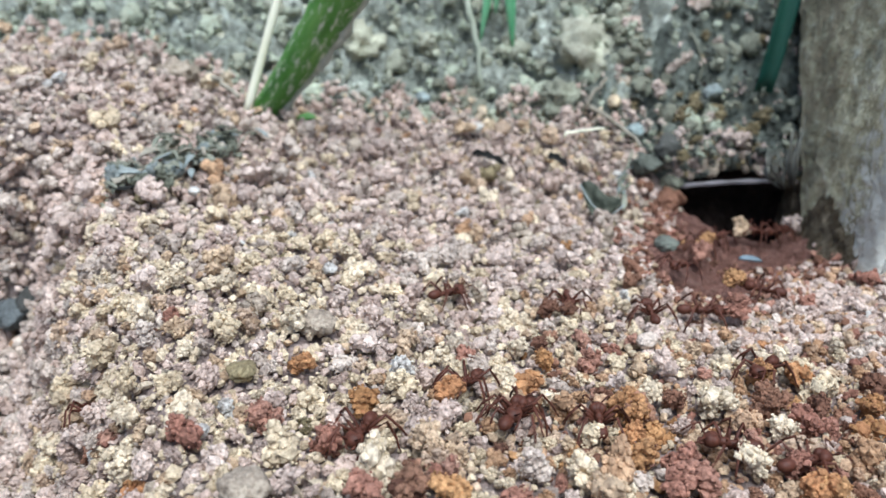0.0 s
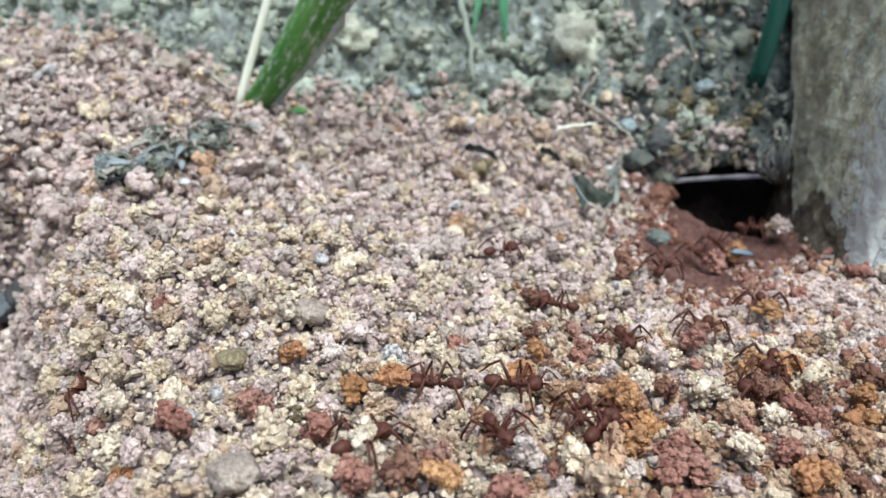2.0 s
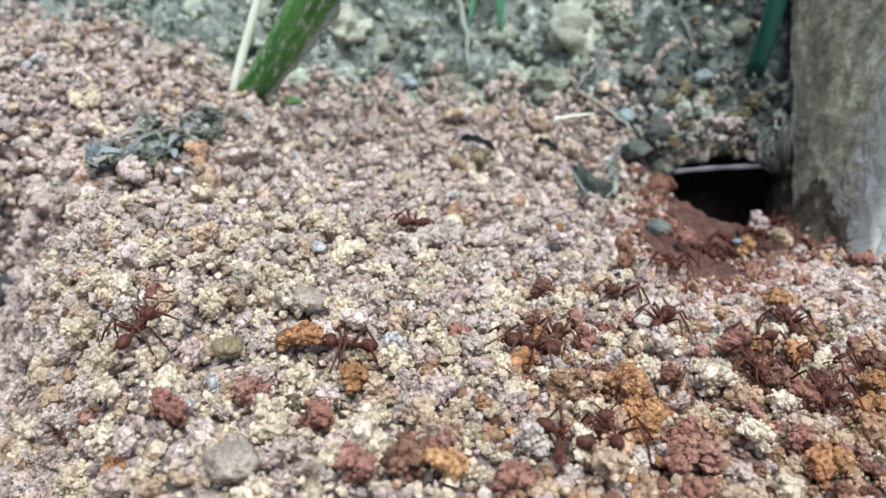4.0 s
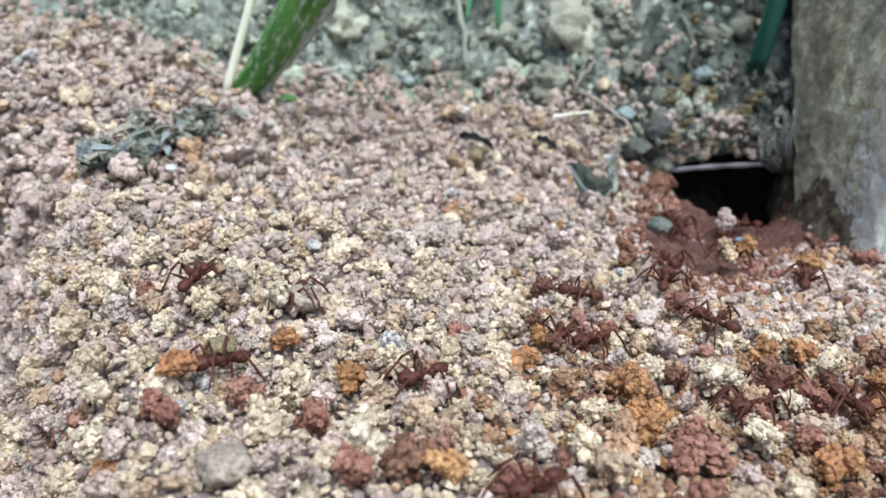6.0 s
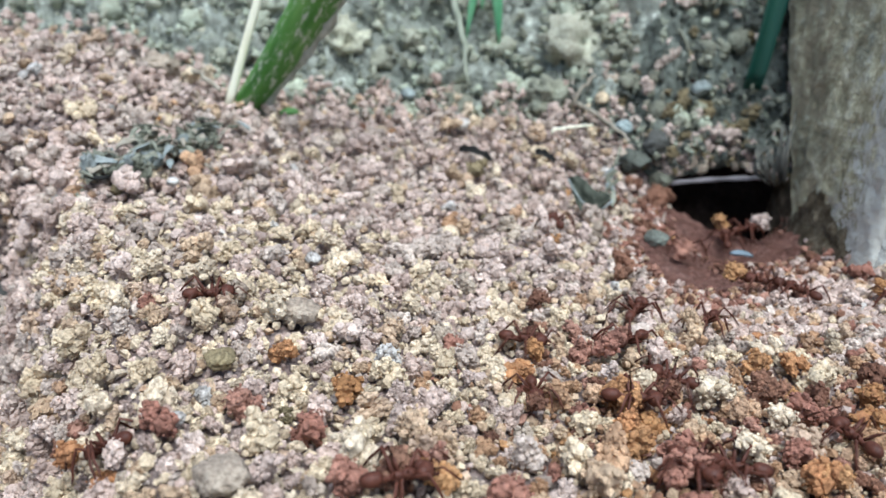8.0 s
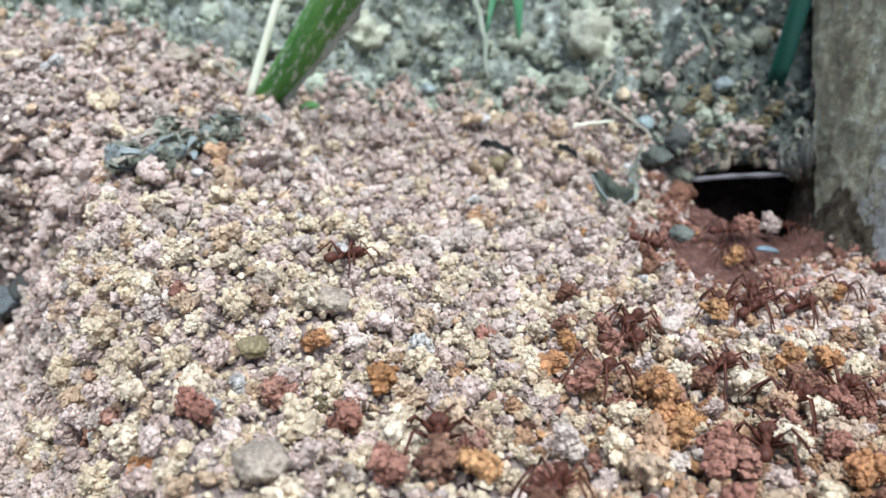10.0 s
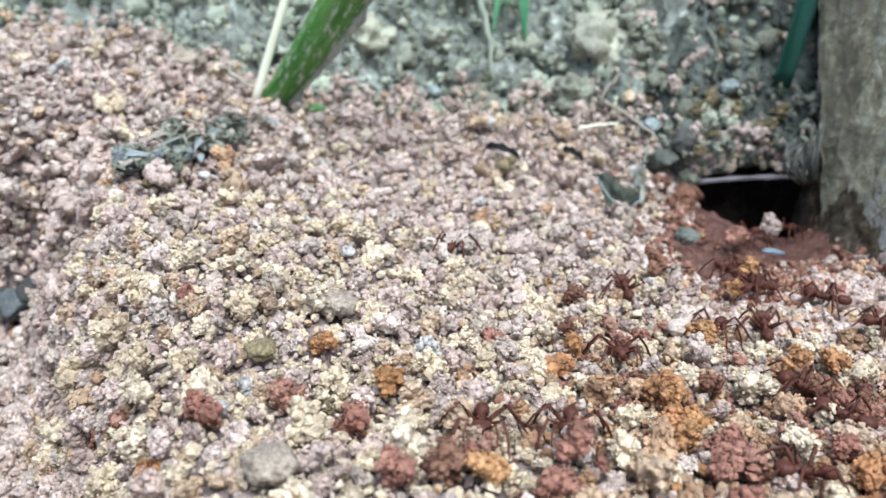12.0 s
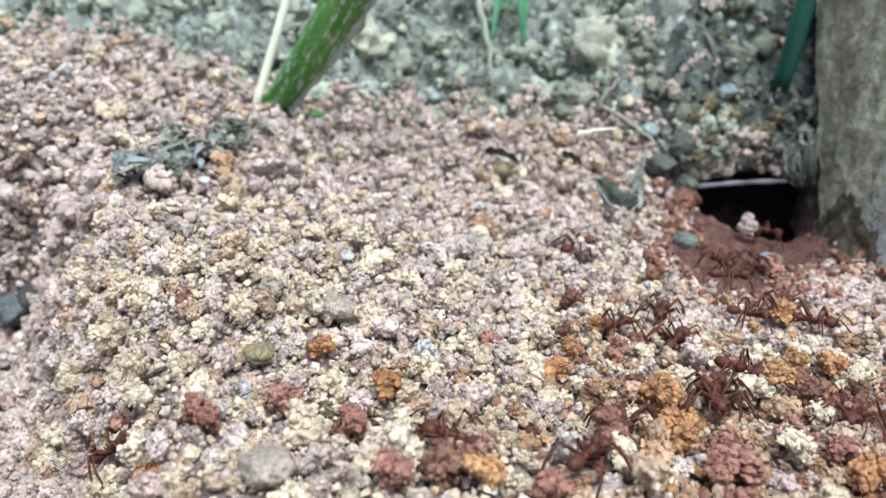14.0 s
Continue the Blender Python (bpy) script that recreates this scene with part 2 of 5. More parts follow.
def build_ground():
    gx, gy = stretched(-9.5, 8.5, 0.085, 3000), stretched(4.0, 21.5, 0.085, 3000)
    x, y = (a.ravel() for a in np.meshgrid(gx, gy))
    z = height(x, y)
    onbank = smooth(-0.5, 0.5, y - bank_foot(x))
    near = (x > -10) & (x < 9) & (y > 3.5) & (y < 22)
    dz, dy = np.zeros(len(x)), np.zeros(len(x))
    for i in np.nonzero(near)[0]:
        p = Vector((x[i], y[i], z[i]))
        k = onbank[i]
        rough = 0.10 * noise.fractal(p * 1.4, 0.8, 2.1, 4)
        if apron(x[i], y[i]) < 1.1:
            rough += 0.09 * noise.fractal(p * 3.6, 0.6, 2.1, 4)
        if k > 0:
            cell, _ = noise.voronoi(p * 0.8 + 0.5 * noise.noise_vector(p * 0.9))
            cell2, _ = noise.voronoi(p * 2.1 + 0.3 * noise.noise_vector(p * 2.1))
            clods = 0.6 * (0.45 - cell[0]) + 0.34 * (0.4 - cell2[0]) + 0.22 * noise.fractal(p * 2.0, 0.5, 2.1, 4) + 0.12 * noise.fractal(p * 5.5, 0.4, 2.1, 3)
            rough = rough * (1 - k) + k * clods * (1 - float(pit(x[i], y[i])))
        dz[i], dy[i] = rough * (1 - 0.4 * k), -0.8 * k * rough
    z, y2 = z + dz, y + dy
    z = z - 2.2 * pit(x, y2)
    n, m = len(gx), len(gy)
    i, j = np.meshgrid(np.arange(n - 1), np.arange(m - 1))
    a = (j * n + i).ravel()
    faces = np.stack([a, a + 1, a + n + 1, a + n], 1)
    fx, fy = x[a], y[a]
    jig = 0.35 * np.sin(fx * 3.1 + 1.7 * np.sin(fy * 2.3)) + 0.2 * np.sin(fy * 5.3 + fx * 4.1)
    slot = np.where(fy - bank_foot(fx) + jig * 0.5 > -0.15, 1, 0)
    red = apron(fx, fy) + 0.5 * jig < 1
    slot = np.where(red & (slot == 0), 2, slot)
    # slot 3: the hole's walls, with their shade in the colour
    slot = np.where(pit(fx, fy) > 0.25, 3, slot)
    # slot 4: the bank turns darker towards the hole and the board
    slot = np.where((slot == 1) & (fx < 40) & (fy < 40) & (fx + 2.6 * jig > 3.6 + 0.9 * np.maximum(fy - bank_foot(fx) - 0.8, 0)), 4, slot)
    ob = obj("ground", np.stack([x, y2, z], 1) * C, faces, [SOIL, BANK, APRON, PIT_SHADE, DARK_BANK], slots=slot)
    return tagged(ob, "heap of dry pinkish ant diggings below a rough earth bank", "ground", kind="structure")


ground = build_ground()


# ---- pellets of dug earth ----
# Stones and clods: what they are made of, place, size, height.
STONES = (
    ("grey", -1.51, 9.06, 0.28, 0.4, "flat brownish grey stone among pale earth crumbs"),
    ("cream", 0.27, 12.25, 0.17, -0.09, "small cream pebble on the crumbs"),
    ("white", -1.47, 10.45, 0.11, 0.34, "small white pebble on the crumbs"),
    ("olive", -2.11, 7.95, 0.16, 0.39, "round olive brown pebble among the crumbs"),
    ("white", -3.77, 12.65, 0.12, 0.57, "small white pebble beside the leaf litter"),
    ("grey", -1.69, 6.04, 0.24, 0.45, "pale round grey pebble among the crumbs"),
    ("white", -2.3, 6.98, 0.09, 0.34, "small white pebble on the crumbs"),
    ("blue", -0.42, 18.24, 0.17, 0.5, "pale bluish stone at the foot of the bank"),
    ("blue", 5.33, 17.32, 0.22, 0.84, "pale bluish stone lodged in the bank"),
    ("cream", 3.47, 17.69, 0.18, 0.54, "pale pinkish pebble lodged in the bank"),
    ("blue", 3.82, 17.04, 0.19, 0.15, "pale bluish stone at the foot of the bank"),
    ("dark", 4.35, 16.5, 0.34, -0.02, "dark olive grey clod above the hole"),
    ("umber", 3.65, 13.31, 0.2, -0.62, "dark greenish pebble at the edge of the red soil"),
    ("white", 0.64, 17.24, 0.17, 0.14, "white pebble at the foot of the bank"),
    ("tan", 1.17, 17.28, 0.2, 0.12, "yellowish pebble at the foot of the bank"),
    ("grey", -5.25, 17.35, 0.46, 1.3, "flat brown-grey stone at the foot of the bank"),
    ("dark", -6.95, 13.4, 0.38, -1.75, "dark grey stone at the foot of the heap"),
    ("slate", -7.25, 13.15, 0.34, -1.85, "bluish grey stone at the foot of the heap"),
    ("brown", -7.0, 12.75, 0.15, -2.15, "small orange brown pebble at the foot of the heap"),
    ("grey", 3.75, 16.4, 0.2, -0.2, "dull grey flat stone at the foot of the bank"),
    ("dun", 2.45, 18.2, 0.5, 0.42, "dull grey-brown clod at the foot of the bank"),
    ("buff", 3.1, 19.25, 1.0, 1.2, "large pale beige clod in the bank"),
    ("buff", -1.9, 19.45, 0.7, 1.25, "pale beige clod in the bank"),
    ("buff", -4.8, 19.45, 0.6, 1.3, "pale beige clod in the bank"),
    ("grey", 3.75, 18.3, 0.3, 0.75, "grey-brown clod in the bank"),
    ("mauve", 2.53, 9.59, 0.15, -0.23, "pale mauve pebble on the crumbs"),
)

# Crumbs of strong colour that lie singly on the heap.
MARKED = (
    ("orange", -1.51, 8.25, 0.3, 0.16), ("orange", -0.8, 7.63, 0.21, 0.2), ("red", -1.77, 7.31, 0.27, 0.17), ("red", -1.14, 7.0, 0.23, 0.2),
    ("orange", 2.0, 7.96, -0.09, 0.26), ("rust", 1.37, 10.31, -0.17, 0.17), ("orange", 1.17, 8.92, -0.08, 0.15), ("rust", 1.17, 9.29, -0.11, 0.13),
    ("orange", 1.92, 7.07, 0.01, 0.22), ("orange", 1.91, 7.43, -0.03, 0.14), ("orange", 0.03, 6.18, 0.32, 0.2), ("orange", 3.57, 6.69, -0.1, 0.22),
    ("orange", 3.73, 8.93, -0.27, 0.18), ("orange", 4.16, 8.92, -0.29, 0.18), ("rust", 2.1, 7.94, -0.1, 0.2), ("red", -2.44, 6.92, 0.4, 0.19),
    ("red", 1.71, 8.95, -0.14, 0.15), ("rust", -3.92, 8.0, -0.74, 0.15), ("orange", -2.84, 6.53, -0.02, 0.15), ("tan", -0.14, 6.95, 0.22, 0.22),
    ("tan", 0.08, 6.71, 0.24, 0.2), ("red", -0.7, 6.08, 0.37, 0.2), ("red", 2.4, 6.68, -0.0, 0.24), ("red", 2.18, 6.57, 0.03, 0.2),
    ("rust", 3.61, 8.16, -0.22, 0.22), ("rust", 3.61, 8.45, -0.24, 0.18), ("rust", 4.15, 8.2, -0.25, 0.18), ("rust", -0.27, 6.16, 0.34, 0.2),
    ("tan", -2.95, 8.56, 0.57, 0.13), ("red", -3.05, 8.78, 0.59, 0.1), ("white", -0.45, 8.34, 0.16, 0.15), ("white", 2.49, 10.84, -0.27, 0.1),
    ("red", 2.32, 6.95, -0.02, 0.2), ("rust", 2.52, 8.18, -0.15, 0.14), ("orange", 3.6, 6.63, -0.1, 0.2), ("red", 3.47, 7.07, -0.13, 0.18),
    ("red", 3.05, 8.86, -0.23, 0.1), ("cream", 3.03, 8.24, -0.19, 0.24), ("cream", -3.24, 9.62, 0.62, 0.2), ("cream", -3.71, 9.13, 0.48, 0.2),
    ("tan", -0.02, 6.63, 0.26, 0.2), ("red", 0.02, 6.43, 0.28, 0.16), ("cream", -1.11, 10.56, 0.27, 0.22), ("cream", -2.44, 8.73, 0.49, 0.2),
    ("tan", -2.22, 8.85, 0.46, 0.15),
)


RNG = np.random.default_rng(11)


def patch(x, y):
    """Slow changes of what the ants have dropped where: -1 pink and mauve, 1 cream."""
    p = Vector((x * 0.33, y * 0.33, 3.7))
    return noise.noise(p) * 1.6 + noise.noise(p * 2.7) * 0.7


def trail(x, y):
    """The trodden way of fine grit from the hole: 0 off it, 1 on it."""
    cx = 4.6 + 0.35 * (y - 14.5) + 0.03 * (y - 14.5) ** 2
    wide = (0.75 + 0.06 * (15 - y)) * (2.4 if x > cx else 1.0)
    return float(np.exp(-(((x - cx) / wide) ** 2)) * smooth(9.0, 10.4, y) * smooth(16.3, 15.2, y))


def kind_at(x, y):
    """What a crumb at that place is made of."""
    k = patch(x, y)
    tr = trail(x, y)
    side = float(smooth(-0.2, 0.7, -(x + 4.3) * 0.917 - (y - 10) * 0.398))
    redness = 1.2 * math.exp(-2.5 * max(float(apron(x, y)) - 0.6, 0.0))
    front = float(smooth(10.3, 7.6, y)) * float(smooth(-0.8, 2.2, x))
    cream = 0.10 + 0.85 * max(0.0, min(1.0, 0.5 + 0.5 * k)) * float(smooth(13.5, 9.5, y)) * (0.55 + 0.45 * float(smooth(-5.5, -2.5, x))) * (1 - 0.6 * front)
    w = {"pink": 0.54, "mauve": 0.22, "tan": 0.07 + 0.06 * float(smooth(13, 10, y)), "cream": cream + 0.2 * float(smooth(9.8, 8.2, y)) * (1 - front), "white": 0.006 if y > 10 else 0.002 * (1 - front), "dark": 0.001 if y > 12 else 0.0, "olive": 0.005, "grey": 0.03,
         "red": 0.001 + 0.17 * front + 0.14 * tr + 0.9 * redness, "orange": 0.001 + 0.16 * front + 0.03 * redness, "rust": 0.0005 + 0.22 * front + 0.9 * redness, "brown": 0.004 + 0.75 * front}
    w["tan"] += 0.45 * front
    w["cream"] *= 1 - 0.75 * side
    w["mauve"] *= 1 + 0.9 * side
    w["mauve"] *= 1 - 0.45 * float(smooth(11, 8, y))
    w["pink"] *= 1 - 0.7 * front
    w["mauve"] *= 1 - 0.8 * front
    w["pink"] += 0.7 * tr
    w["brown"] += 0.3 * tr
    w["mauve"] *= 1 - 0.5 * tr
    w["rust"] += 0.08 * tr
    w["cream"] *= 1 - 0.8 * tr
    w["white"] *= 1 - 0.8 * tr
    for name in ("pink", "mauve", "cream", "tan"):
        w[name] *= 1 - 0.75 * min(1.0, redness)
    t = RNG.random() * sum(w.values())
    for name, v in w.items():
        t -= v
        if t <= 0:
            return name
    return "pink"


def crumb_size(x, y):
    near = float(smooth(12.5, 8.0, y))
    r = (0.172 + 0.03 * float(smooth(-1, -4, x)) * (1 - near) - 0.014 * near + 0.012 * float(smooth(8.0, 6.5, y))) * RNG.choice((0.5, 0.65, 0.85, 1.0, 1.1, 1.3))
    return r * (1 - 0.5 * trail(x, y)) * (0.6 if apron(x, y) < 1 else 1.0)


def scatter(lo, hi, tries, packing, east=6.75, bare=2.6):
    """Places of crumbs, none nearer to another than their sizes allow."""
    cells, out = {}, []
    ys = RNG.uniform(lo, hi, tries)
    xs = RNG.uniform(-0.56 * ys - 1.3, np.minimum(0.46 * ys + 1.6, east))
    zs, holes, feet = height(xs, ys), pit(xs, ys), bank_foot(xs)
    ways = [(i, j) for i in (-1, 0, 1) for j in (-1, 0, 1)]
    for x, y, z, hole, foot in zip(xs.tolist(), ys.tolist(), zs.tolist(), holes.tolist(), feet.tolist()):
        if hole > 0.02 or (x > 3.9 and y > 15.6) or y > foot + 0.25 * math.sin(x * 5) + RNG.uniform(-0.2, 0.35):
            continue
        red = float(apron(x, y))
        if red < 1 and RNG.random() < bare * (1 - red):
            continue
        r = crumb_size(x, y)
        key = (int(x * 3 + 60), int(y * 3))
        if any((a - x) ** 2 + (b - y) ** 2 + (c - z) ** 2 < (packing * (r + q)) ** 2 for i, j in ways for a, b, c, q in cells.get((key[0] + i, key[1] + j), ())):
            continue
        cells.setdefault(key, []).append((x, y, z, r))
        out.append((x, y, r))
    return out


OCTA = np.array([(1, 0, 0), (-1, 0, 0), (0, 1, 0), (0, -1, 0), (0, 0, 1), (0, 0, -1)], float)
OCTA_FACES = np.array([(0, 2, 4), (2, 1, 4), (1, 3, 4), (3, 0, 4), (2, 0, 5), (1, 2, 5), (3, 1, 5), (0, 3, 5)])


def grained(lobes, knobs, grains, seed, knob=(0.14, 0.27), grain=(0.06, 0.12)):
    """A crumb of stuck earth: a few lumps pressed together, with knobs and angular grains of grit all over them."""
    rng = np.random.default_rng(seed)
    c = rng.normal(size=(lobes, 3))
    c = c / np.linalg.norm(c, axis=1)[:, None] * rng.uniform(0.35, 0.62, (lobes, 1)) * (lobes > 1)
    rad = rng.uniform(0.36, 0.56, lobes) if lobes > 1 else np.array([0.75])
    vs, fs, at = [], [], 0

    def add(shape, size, at_place, uneven):
        nonlocal at
        d, f = shape
        vs.append((d * rng.uniform(1 - uneven, 1 + uneven, (len(d), 1)) * size) @ turned(rng, 1)[0].T + at_place)
        fs.append(f + at)
        at += len(d)

    def skin():
        """A place on the outer skin of the lumps."""
        while True:
            q = rng.integers(lobes)
            n = rng.normal(size=3)
            p = c[q] + n / np.linalg.norm(n) * rad[q]
            if lobes == 1 or not np.any(np.linalg.norm(c - p, axis=1) < rad * 0.93):
                return p

    for p, r in zip(c, rad):
        add(ICO[1], r, p, 0.08)
    for k in range(knobs):
        add(ICO[1], rng.uniform(*knob), skin(), 0.22)
    for k in range(grains):
        add((OCTA, OCTA_FACES), rng.uniform(*grain), skin() * rng.uniform(1.0, 1.14), 0.3)
    out = np.concatenate(vs) * (1.0, rng.uniform(0.8, 1.1), rng.uniform(0.72, 1.0))
    return out * 0.78 / np.linalg.norm(out, axis=1).mean(), np.concatenate(fs)


CRUMBS = {3: [grained(5 + s % 3, 25, 60, s) for s in range(18)], 2: [grained(3 + s % 3, 14, 26, 50 + s, (0.16, 0.30), (0.09, 0.16)) for s in range(18)],
          1: [grained(2 + s % 2, 4, 5, 90 + s, (0.24, 0.44), (0.16, 0.3)) for s in range(14)], 0: [(ICO[1][0] * q * (1 + 0.3 * np.sin(np.arange(12) * 2.7 + 9 * q)[:, None]), ICO[1][1]) for q in (0.8, 0.9, 1.0, 1.1)]}
NAMES = list(EARTHS)


def rest(x, y, r):
    """Where a crumb of that size comes to lie: raised off the slope along its normal."""
    z = float(height(x, y))
    z += 0.10 * noise.fractal(Vector((x, y, z)) * 1.4, 0.8, 2.1, 4)
    gx = float(height(x + 0.05, y) - height(x - 0.05, y)) * 10
    gy = float(height(x, y + 0.05) - height(x, y - 0.05)) * 10
    n = Vector((-gx, -gy, 1)).normalized() * (r * RNG.uniform(0.35, 1.35))
    return np.array((x + n.x, y + n.y, z + n.z))


def heap(name, places, level):
    """All crumbs of one grade, joined."""
    vs, fs, slots, tones, at = [], [], [], [], 0
    rots = turned(RNG, len(places))
    for (x, y, r), rot in zip(places, rots):
        v, f = CRUMBS[level][RNG.integers(len(CRUMBS[level]))]
        w = (v * r * RNG.uniform(0.9, 1.1, 3)) @ rot.T + rest(x, y, r)
        vs.append(w)
        fs.append(f + at)
        at += len(v)
        slots.append(np.full(len(f), NAMES.index(kind_at(x, y))))
        tones.append(np.full(len(f), RNG.random()))
    v, f = np.concatenate(vs) * C, np.concatenate(fs)
    me = bpy.data.meshes.new(name)
    me.vertices.add(len(v))
    me.vertices.foreach_set("co", v.ravel())
    me.loops.add(f.size)
    me.loops.foreach_set("vertex_index", f.ravel().astype(np.int32))
    me.polygons.add(len(f))
    me.polygons.foreach_set("loop_start", np.arange(0, f.size, 3, dtype=np.int32))
    for n in NAMES:
        me.materials.append(EARTHS[n])
    me.polygons.foreach_set("material_index", np.concatenate(slots).astype(np.int32))
    me.attributes.new("tone", "FLOAT", "FACE").data.foreach_set("value", np.concatenate(tones).astype(np.float32))
    me.update(calc_edges=True)
    me.shade_flat()
    ob = new(name, me)
    ob.parent = ground
    return tagged(ob, "loose crumbly pellets of pink and cream earth", kind="stuff")


def build_pellets():
    spots = scatter(5.0, 19.4, 120000, 0.86)
    # the flank is steep, and takes a second layer
    spots += [q for q in scatter(6.0, 14.2, 60000, 0.5, -4.0) if -(q[0] + 4.3) * 0.917 - (q[1] - 10) * 0.398 > -0.5]
    kept = [(a, b, 0.8 * q) for _, a, b, q, *_ in STONES if a > -7] + [(a, b, 0.85 * q) for _, a, b, _, q in MARKED]
    spots = [(x, y, r) for x, y, r in spots if all((x - a) ** 2 + (y - b) ** 2 > (q + 0.5 * r) ** 2 for a, b, q in kept)]
    fine = [(x, y, r * (0.36 + 0.4 * trail(x, y))) for x, y, r in scatter(5.0, 18.6, 130000, 0.30, bare=1.7)]
    near = [p for p in spots if p[1] < 8.3]
    near.sort(key=lambda p: math.hypot(p[0], p[1] - 7.0))
    single, near = near[:300], near[300:]
    heap("near_crumbs", near, 3)
    heap("middle_crumbs", [p for p in spots if 8.3 <= p[1] < 11.6], 2)
    heap("far_crumbs", [p for p in spots if p[1] >= 11.6], 1)
    heap("fine_crumbs", fine, 0)
    meshes = {}
    rots = turned(RNG, len(single))
    for (x, y, r), rot in zip(single, rots):
        key = (int(RNG.integers(18)), kind_at(x, y))
        if key not in meshes:
            v, f = CRUMBS[3][key[0]]
            me = bpy.data.meshes.new("soil_pellet")
            me.from_pydata((v * 0.15 * C).tolist(), [], f.tolist())
            me.materials.append(EARTHS[key[1]])
            meshes[key] = me
        ob = new("soil_pellet", meshes[key])
        ob.parent = ground
        sc = Matrix.Diagonal((*(r / 0.15 * RNG.uniform(0.85, 1.15, 3)), 1))
        ob.matrix_basis = Matrix.Translation(Vector(rest(x, y, r)) * C) @ Matrix(rot.tolist()).to_4x4() @ sc
    print("crumbs", len(near), len([p for p in spots if 8.3 <= p[1] < 11.6]), len(spots), len(fine))


build_pellets()


# ---- post ----
def build_post():
    """A weathered board set on edge in the ground beside the hole."""
    m, nodes, links, bsdf = mat("weathered_board")
    co = nodes.new("ShaderNodeTexCoord")
    mp = nodes.new("ShaderNodeMapping")
    mp.inputs["Scale"].default_value = (420, 260, 340)
    lean = nodes.new("ShaderNodeMapping")
    lean.inputs["Rotation"].default_value = (radians(12), 0, 0)
    links.new(co.outputs["Object"], lean.inputs[0])
    links.new(lean.outputs[0], mp.inputs[0])
    n1 = nodes.new("ShaderNodeTexNoise")
    n1.inputs["Scale"].default_value, n1.inputs["Detail"].default_value = 1.0, 7
    links.new(mp.outputs[0], n1.inputs["Vector"])
    r = ramp(nodes, [(0.30, (0.24, 0.225, 0.145)), (0.45, (0.44, 0.42, 0.285)), (0.60, (0.58, 0.575, 0.42)), (0.74, (0.74, 0.76, 0.64))])
    links.new(n1.outputs[0], r.inputs[0])
    bl = noise_tex(nodes, links, 130, 5, 0.6)
    rb = ramp(nodes, [(0.3, (0.55, 0.56, 0.56)), (0.7, (1.45, 1.42, 1.30))])
    links.new(bl.outputs[0], rb.inputs[0])
    sp = noise_tex(nodes, links, 1400, 3, 0.7)
    rs = ramp(nodes, [(0.35, (0.7, 0.68, 0.65)), (0.62, (1.1, 1.1, 1.1)), (0.75, (1.7, 1.7, 1.7))])
    links.new(sp.outputs[0], rs.inputs[0])
    streaks = mixed(nodes, links, "MULTIPLY", 1.0, r.outputs[0], rb.outputs[0])
    worn = mixed(nodes, links, "MULTIPLY", 1.0, streaks, rs.outputs[0])
    # brown blotches on the face, closing up towards the far edge
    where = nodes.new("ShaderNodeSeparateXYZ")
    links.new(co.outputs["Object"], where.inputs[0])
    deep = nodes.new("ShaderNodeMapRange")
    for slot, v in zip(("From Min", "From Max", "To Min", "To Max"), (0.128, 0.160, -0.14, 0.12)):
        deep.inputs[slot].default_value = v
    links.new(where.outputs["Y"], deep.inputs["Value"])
    browned = nodes.new("ShaderNodeMath")
    browned.operation = "ADD"
    links.new(noise_tex(nodes, links, 260, 7, 0.72).outputs[0], browned.inputs[0])
    links.new(deep.outputs[0], browned.inputs[1])
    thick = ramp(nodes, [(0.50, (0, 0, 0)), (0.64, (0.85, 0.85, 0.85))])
    links.new(browned.outputs[0], thick.inputs[0])
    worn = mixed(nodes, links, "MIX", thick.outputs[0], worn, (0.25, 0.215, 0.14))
    # old whitewash, left in flecks along the near edge
    xyz = nodes.new("ShaderNodeSeparateXYZ")
    links.new(co.outputs["Object"], xyz.inputs[0])
    rim = nodes.new("ShaderNodeMapRange")
    for slot, v in zip(("From Min", "From Max", "To Min", "To Max"), (0.121, 0.146, 0.27, -0.10)):
        rim.inputs[slot].default_value = v
    links.new(xyz.outputs["Y"], rim.inputs["Value"])
    fl = nodes.new("ShaderNodeMath")
    fl.operation = "ADD"
    flecks = noise_tex(nodes, links, 420, 8, 0.75)
    links.new(flecks.outputs[0], fl.inputs[0])
    links.new(rim.outputs[0], fl.inputs[1])
    cut = ramp(nodes, [(0.56, (0, 0, 0)), (0.66, (1, 1, 1))])
    links.new(fl.outputs[0], cut.inputs[0])
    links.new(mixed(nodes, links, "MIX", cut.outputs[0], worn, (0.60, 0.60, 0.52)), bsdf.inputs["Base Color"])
    bsdf.inputs["Roughness"].default_value = 0.9
    bumped(nodes, links, bsdf, n1.outputs[0], 0.0012)
    vs, fs, cols = [], [], []
    x0, y0, wide = 6.56, 12.12, 2.6
    ring = [(wide, 9.0), (wide, 0.25), (wide - 0.2, 0.03)] + [(wide * (1 - k / 14) - 0.15 * (k < 1), 0.0) for k in range(1, 13)]
    ring += [(0.12, 0.02), (0.03, 0.1)] + [(0.0, 0.2 + 8.8 * k / 70) for k in range(71)]
    zs = np.linspace(-3.0, 9.0, 100)
    for z in zs:
        length = min(9.0, max(2.4, 3.0 + 0.8 * (z + 0.8)))
        for a, b in ring:
            b = min(b, length)
            p = Vector((a, b, z))
            q = 0.06 * noise.fractal(Vector((a, b, z * 0.5)) * 1.6, 0.9, 2.0, 4) + 0.025 * noise.fractal(p * 7, 0.8, 2.0, 3)
